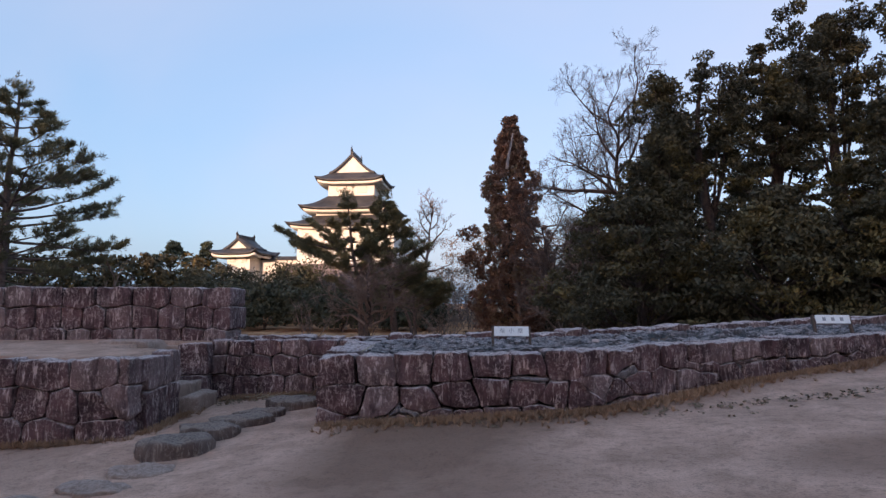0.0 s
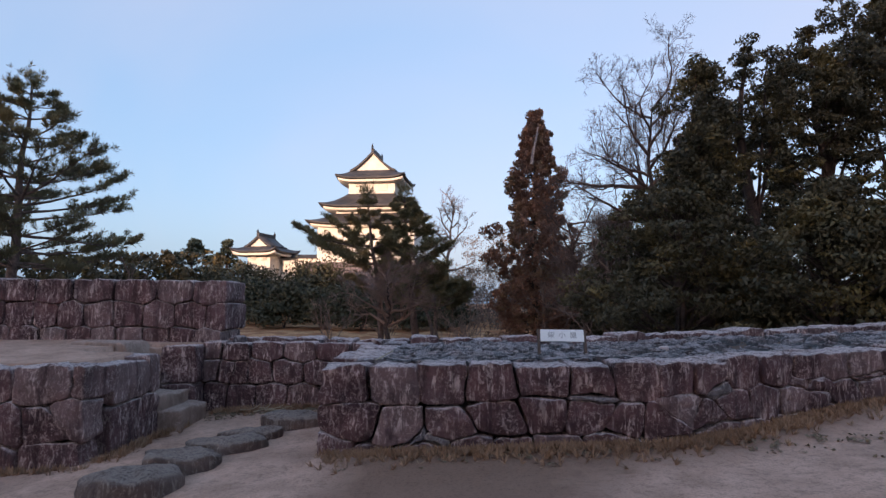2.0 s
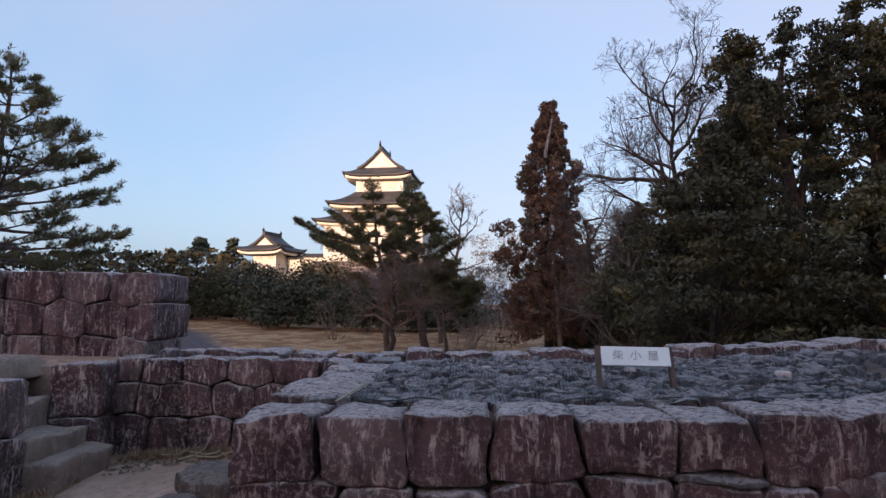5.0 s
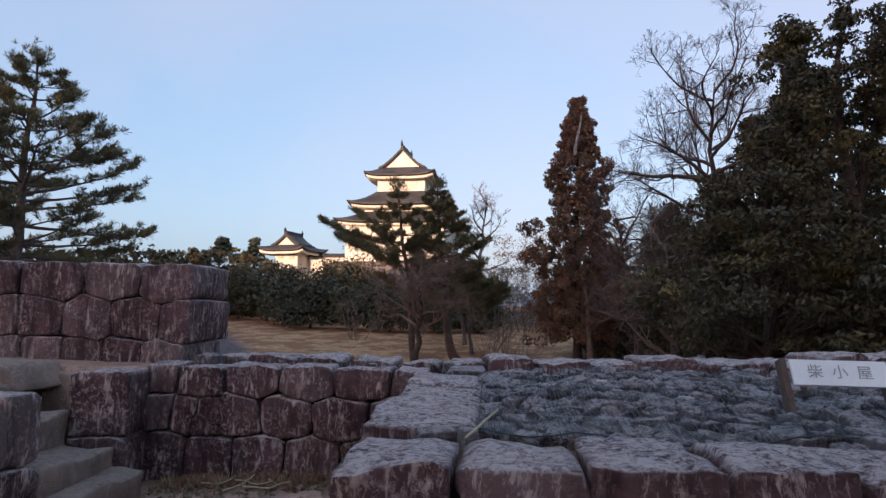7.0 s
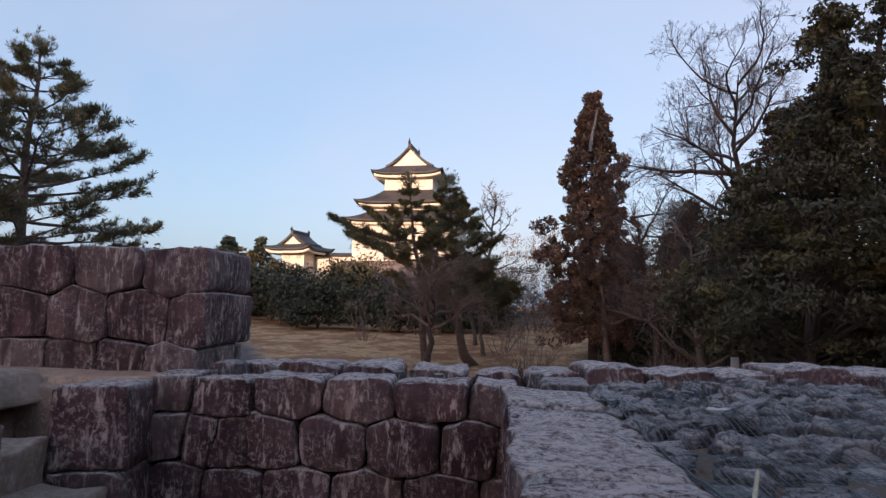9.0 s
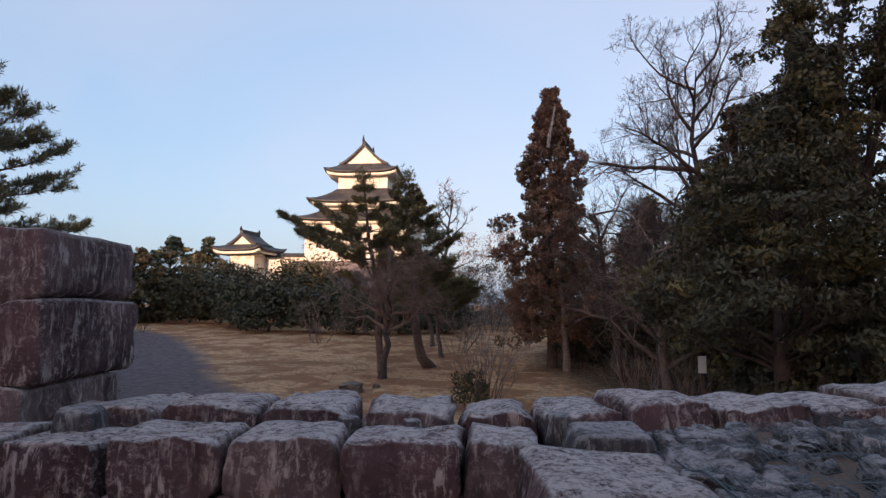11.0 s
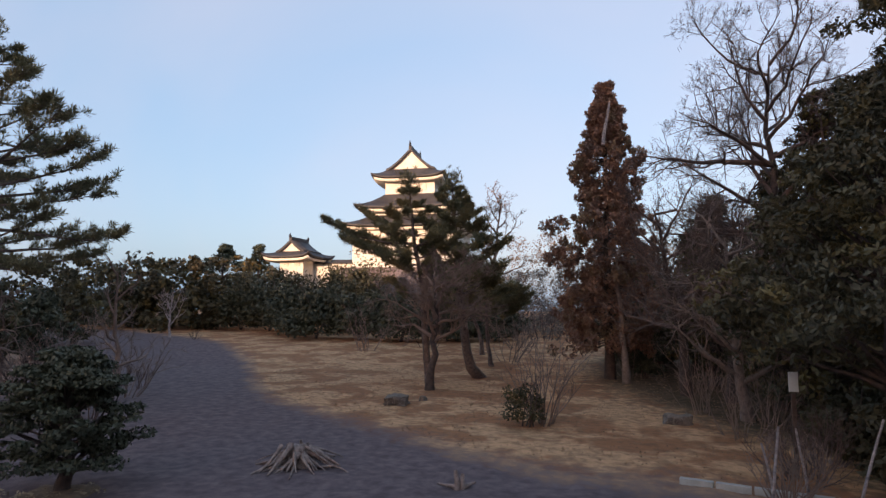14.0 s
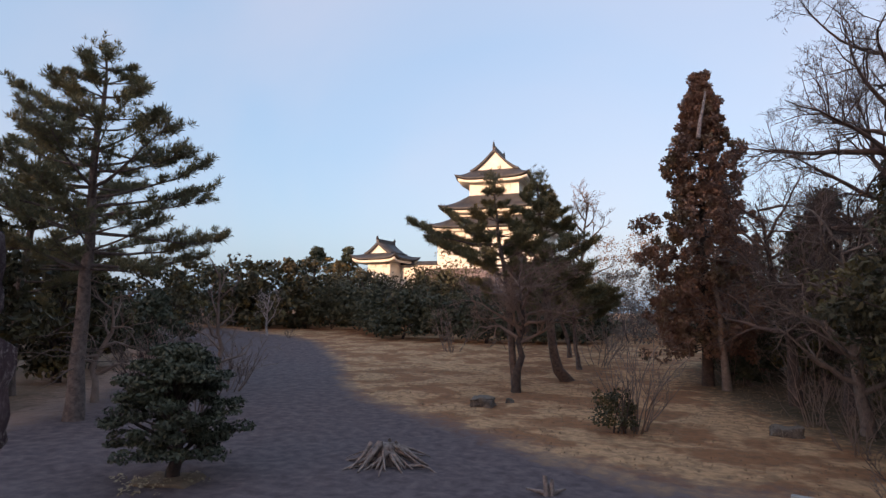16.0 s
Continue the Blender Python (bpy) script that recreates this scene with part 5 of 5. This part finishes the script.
for k in range(300):
    x = -0.98 + 3.7 * rr.random()
    lo, hi = float(line_y(FRONT, x)) + 0.62, float(line_y(BACK, x)) - 0.14
    y = lo + (hi - lo) * rr.random()
    s = rr.uniform(0.10, 0.30)
    m = Matrix.Translation((x, y, net_height(x, y) - 0.010 - s * 0.30)) @ Euler((rr.uniform(-0.3, 0.3), rr.uniform(-0.3, 0.3), rr.uniform(0, 6.28))).to_matrix().to_4x4() @ Matrix.Diagonal((s, s * rr.uniform(0.7, 1.1), s * rr.uniform(0.7, 1.0), 1))
    piece("rubble_stone", protos[k % 14], fill, m)
sets = []
for k in range(1000):
    x = 2.7 + 8.5 * rr.random() if k < 420 else -1.0 + 3.9 * rr.random()
    lo, hi = float(line_y(FRONT, x)) + 0.62, float(line_y(BACK, x)) - 0.14
    y = lo + (hi - lo) * rr.random()
    s = rr.uniform(0.12, 0.32) if k < 420 else rr.uniform(0.07, 0.2)
    me = protos[k % 14]
    v = np.array([p.co for p in me.vertices]) @ np.array(Euler((0.2, 0.1, rr.uniform(0, 6.28))).to_matrix()).T * s + np.array([x, y, net_height(x, y) - 0.010 - s * 0.30])
    sets.append((v, CUBE_LQ))
tagged(new("rubble", smooth(mesh_of("rubble", *joined(sets), RUBBLE))), "smaller grey rubble stones all along the terrace", "rubble", kind="stuff")
for k, (x, y, s) in enumerate(((-0.55, 9.35, 0.17), (-0.1, 9.9, 0.15), (0.35, 9.3, 0.20), (1.6, 9.4, 0.22), (2.4, 9.3, 0.2))):
    boulder("loose_stone", (x, y, net_height(x, y) - 0.02), (s * 0.75, s * 0.5, s * 0.2), "pale loose stone lying on the net", 360 + k, PALE_STONE, "stone", "pale stones")
for k, (x, y, z, s) in enumerate(((-1.06, 7.93, 0.83, 0.11), (-0.5, 7.9, 0.80, 0.13), (0.72, 7.93, 0.84, 0.14), (1.3, 7.96, 0.86, 0.16), (-2.35, 10.62, 0.84, 0.13), (-2.05, 10.63, 0.84, 0.10), (-3.55, 10.5, 0.86, 0.22), (-1.35, 10.68, 0.85, 0.13))):
    boulder("loose_stone", (x, y, z), (s, s * 0.8, s * 0.4), "small loose stone wedged between wall stones", 380 + k, RUBBLE, "stone", "wedged stones")


def net_mesh(x0, x1, pitch, cord):
    """Square-mesh netting: flat cords both ways, draped."""
    V, F = [], []
    def strip(pts, side):
        o = len(V)
        for p in pts:
            V.append((p[0] - side[0], p[1] - side[1], p[2]))
            V.append((p[0] + side[0], p[1] + side[1], p[2]))
        for i in range(len(pts) - 1):
            F.append((o + 2 * i, o + 2 * i + 1, o + 2 * i + 3, o + 2 * i + 2))
    def drape(x, y):
        wob = 0.015 * noise.noise(Vector((x * 2, y * 2, 5)))
        return (x + wob, y + wob * 0.8, net_height(x, y) + 0.012 * noise.noise(Vector((x * 8, y * 8, 1))))
    def bounds(x):
        return float(line_y(FRONT, x)) + 0.60 + 0.05 * math.sin(x * 3), float(line_y(BACK, x)) - 0.16
    for x in np.arange(x0, x1, pitch):
        lo, hi = bounds(x)
        strip([drape(x, y) for y in np.arange(lo, hi, 0.08)], (cord / 2, 0))
    for y in np.arange(7.9, 14.2, pitch):
        run = []
        for x in np.arange(x0, x1, 0.08):
            lo, hi = bounds(x)
            if lo <= y <= hi:
                run.append(drape(x, y))
            elif len(run) > 1:
                strip(run, (0, cord / 2))
                run = []
            else:
                run = []
        if len(run) > 1:
            strip(run, (0, cord / 2))
    return mesh_of("net", V, F, NET)


net = empty("ground_net", (0, 0, 0), label="dark blue-green netting draped over the rubble", category="net")
piece("netting", net_mesh(-1.02, 11.0, 0.027, 0.0048), net)
edge_pts = [(-1.02, y, net_height(-1.02, y) + 0.01) for y in np.linspace(7.95, 10.58, 26)]
front_pts = [(x, float(line_y(FRONT, x)) + 0.60 + 0.05 * math.sin(x * 3), net_height(x, float(line_y(FRONT, x)) + 0.6) + 0.008) for x in np.linspace(-1.02, 11, 110)]
v, f = tubes([(edge_pts, [0.004] * 26, 5), (front_pts, [0.004] * 110, 5)])
piece("border_rope", smooth(mesh_of("border_rope", v, f, NET)), net)

for k, (x, y, a_, b_, h) in enumerate(((-1.17, 10.48, 0.42, 0.3, 0.10), (-1.2, 8.0, 0.3, 0.16, 0.08), (-0.75, 10.5, 0.3, 0.2, 0.08))):
    boulder("wedge_slab", (x, y, 0.78), (a_, b_, h), "flat grey stone filling a gap beside the net", 390 + k, RUBBLE, "stone", "wedged stones")

v, f = tubes([limb(np.random.default_rng(395), (0, 0, 0), (0.22, 0.45, 0.10), 0.34, 0.007, 0.006, 6, 0.03, 0.0, 6)])
stick = new("wooden_stake", smooth(mesh_of("wooden_stake", v, f, STRAW)))
stick.location = (-1.07, 7.74, 0.87)
tagged(stick, "thin pale stake leaning on the wall stones", "stake")

# dry grass and litter along the foot of the walls
def grass(name, spots, label, seed, hmin, hmax, mat=GRASS_DRY):
    rng = np.random.default_rng(seed)
    P, W = [], []
    for x, y in spots:
        P.append((x, y, gz(x, y) - 0.01))
        W.append((rng.normal(0, 0.35), rng.normal(0, 0.35), 1.0))
    v, f = tufts(rng, P, W, 9, (hmin + hmax) / 2, 0.006)
    return tagged(new(name, mesh_of(name, v, f, mat)), label, "grass", kind="stuff")


gr = np.random.default_rng(400)
foot = []
for _ in range(2600):
    x = gr.uniform(-1.5, 9)
    foot.append((x, float(line_y(FRONT, x)) - 0.03 - abs(gr.normal(0, 0.20))))
grass("dry_grass", foot, "withered grass along the foot of the wall", 401, 0.04, 0.12)
foot = [(gr.uniform(-7, -3.8), 7.34 - abs(gr.normal(0, 0.06))) for _ in range(260)] + [(gr.uniform(-3.7, -1.7), 10.12 - abs(gr.normal(0, 0.13))) for _ in range(260)] + [(-3.86 + abs(gr.normal(0, 0.08)), gr.uniform(7.5, 9.3)) for _ in range(160)]
grass("dry_grass", foot, "sparse withered grass in the passage", 402, 0.04, 0.14)
spots = []
while len(spots) < 2600:
    x, y = gr.uniform(-20, 12), gr.uniform(28, 62)
    if y > np.interp(x, EDGE_X, EDGE_Y) + 0.5 and noise.noise(Vector((x * 0.3, y * 0.3, 2))) > -0.1:
        spots.append((x, y))
grass("dry_grass", spots, "short dry winter grass in the garden", 403, 0.06, 0.14)
lr = np.random.default_rng(410)
C = [(x, y, gz(x, y) + 0.012) for x, y in ((lr.uniform(-3.75, -1.7), 10.15 - abs(lr.normal(0, 0.28))) for _ in range(240))] + [(x, y, gz(x, y) + 0.01) for x, y in ((lr.uniform(-1.4, 7), float(line_y(FRONT, 1.0)) - abs(lr.normal(0.1, 0.2))) for _ in range(260))]
LITTER = leaf_material("leaf_litter", (0.09, 0.055, 0.035), (0.24, 0.16, 0.10))
tagged(new("fallen_leaves", mesh_of("fallen_leaves", *leaves(lr, C, [(0.05, 0.05, 0.012)] * len(C), 6, 0.022, 1.5), LITTER)), "brown fallen leaves along the walls", "leaves", kind="stuff")
LITTER_STICKS = [(-3.15, 10.0, 0.35, 0.3), (-2.8, 9.95, 0.5, -0.2), (-2.7, 9.85, 0.42, 0.1), (-2.6, 9.92, 0.38, -0.5), (-2.95, 9.88, 0.3, 0.9), (-2.45, 9.98, 0.25, 0.2)]
for k, (x, y, L, a) in enumerate(LITTER_STICKS):
    v, f = tubes([limb(lr, (-L / 2, 0, 0), (1, 0, 0.06), L, 0.009, 0.005, 6, 0.35, 0.0, 5)])
    ob = new("dead_stalk", smooth(mesh_of("dead_stalk", v, f, STRAW)))
    ob.location, ob.rotation_euler = (x, y, gz(x, y) + 0.03), (0, 0, a)
    tagged(ob, "pale dry stalk lying on fallen leaves", "stalk", "dry stalks")

# ---- stone walls ----
def wall_thing(name, label):
    return empty(name, (0, 0, 0), label=label, category="wall", kind="structure")


def rise(a, b_):
    return lambda u: float(np.interp(u, a, b_))


def level(z):
    return lambda u: z


w1 = wall_thing("wall_1", "low dry-stone retaining wall with purple-brown stained blocks")
masonry(w1, FRONT, rise([0, 3, 5, 13], [-0.12, 0.0, 0.15, 0.55]), rise([0, 1.5, 4, 7, 13], [0.85, 0.88, 0.93, 1.0, 1.12]), [0.10, 0.42, 0.80], 3, [(0.35, 0.65), (0.26, 0.5), (0.36, 0.6)], [0.32, 0.36, 0.56],
        [0.47, 0.985, 1.40, 1.885, 2.465, 2.83, 3.25, 3.7, 4.05, 4.55], 0.024, 0.022, jit=0.09, flat=1.7, chocks=2.6)
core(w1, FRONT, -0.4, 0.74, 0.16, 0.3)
w2 = wall_thing("wall_2", "side of the netted terrace, low stained stone wall")
SIDE = Path([(-1.58, 10.22), (-1.56, 7.97)])
masonry(w2, SIDE, level(-0.1), level(0.865), [0.12, 0.45, 0.82], 8, [(0.4, 0.7), (0.4, 0.7), (0.5, 0.85)], [0.32, 0.34, 0.56], [0.62, 1.42], 0.022)
core(w2, SIDE, -0.4, 0.74, 0.16, 0.3)
w3 = wall_thing("wall_3", "low stone wall closing the passage, stained dark")
PASS = Path([(-3.99, 10.2), (-1.5, 10.22)])
masonry(w3, PASS, level(-0.1), level(0.87), [0.19, 0.565, 0.875], 5, [(0.4, 0.6), (0.28, 0.46), (0.4, 0.6)], [0.32, 0.34, 0.45], {0: [0.36, 0.82, 1.24, 1.77, 2.23], 1: [0.25, 0.48, 0.61, 1.04, 1.44, 2.08], 2: [0.22, 0.71, 1.20, 1.68, 2.18]}, 0.020, 0.022, jit=0.03, flat=1.7)
core(w3, PASS, -0.3, 0.74, 0.16, 0.28)
w4 = wall_thing("wall_4", "outer row of large weathered capping stones above the garden")
masonry(w4, BACK, rise([0, 5, 16], [0.42, 0.46, 0.6]), rise([0, 3, 6, 10, 16], [0.91, 0.92, 0.97, 1.10, 1.22]), [0.6], 12, [(0.45, 0.85)], [0.62], [0.45, 1.0, 1.43, 1.98, 2.45, 2.72, 3.35, 3.82, 4.3], 0.028, 0.02, 0.016, ragged=0.05)
core(w4, BACK, -3.7, 0.5, 0.12, 0.5, RUBBLE)
w5 = wall_thing("wall_5", "low stone front of the left terrace, dark stained blocks")
LFRONT = Path([(-12.0, 7.9), (-3.92, 7.42)])
LL = LFRONT.length
masonry(w5, LFRONT, rise([0, LL], [-0.45, -0.22]), rise([0, LL], [0.79, 0.80]), [0.10, 0.45, 0.83], 9, [(0.4, 0.7), (0.3, 0.5), (0.4, 0.7)], [0.34, 0.36, 0.5], [LL - 3.3, LL - 2.7, LL - 2.2, LL - 1.55, LL - 0.72], 0.022, jit=0.05, flat=1.7)
core(w5, LFRONT, -0.5, 0.68, 0.16, 0.3)
LSIDE = Path([(-3.92, 7.9), (-3.97, 8.97)])
w6 = wall_thing("wall_6", "dark shaded side of the left terrace beside the path")
masonry(w6, LSIDE, level(-0.2), level(0.79), [0.25, 0.80], 14, [(0.4, 0.65), (0.5, 0.8)], [0.34, 0.5], [0.8], 0.02)
core(w6, LSIDE, -0.4, 0.68, 0.16, 0.3)
w7 = wall_thing("wall_7", "big dark corner blocks at the head of the stairs")
masonry(w7, Path([(-4.40, 9.80), (-3.90, 9.86)]), level(-0.1), level(0.83), [0.18, 0.72], 17, [(0.5, 0.52), (0.5, 0.52)], [0.52, 0.58], {0: [0.5], 1: [0.5]}, 0.015, 0.012, jit=0.0)
masonry(w7, Path([(-4.9, 10.1), (-4.44, 10.08)]), level(0.3), level(0.80), [0.5], 19, [(0.46, 0.5)], [0.4], [0.46], 0.015, material=STONE_STEP)
w8 = wall_thing("wall_8", "upper stone wall of coursed stained blocks on the terrace")
UPPER = Path([(-12.5, 10.75), (-3.84, 10.60)])
UL = UPPER.length
masonry(w8, UPPER, level(0.80), level(1.80), [0.07, 0.42, 0.83], 23, [(0.3, 0.55), (0.28, 0.6), (0.4, 0.75)], [0.88, 0.88, 0.88], {0: [0.5, 1.0, 1.45, 2.0, 2.4, 2.9, 3.4, 3.8, 4.3, 4.8, 5.2, 5.7, 6.2, 6.52, 6.93, 7.34, 7.80, 8.16], 1: [0.6, 1.1, 1.5, 2.1, 2.5, 3.1, 3.5, 4.0, 4.6, 5.1, 5.6, 5.95, 6.37, 6.91, 7.30, 7.88], 2: [0.55, 1.2, 1.8, 2.3, 2.9, 3.4, 4.0, 4.5, 5.0, 5.6, 6.19, 6.81, 7.68, 8.05]}, 0.018, 0.016, jit=0.07, flat=1.5)
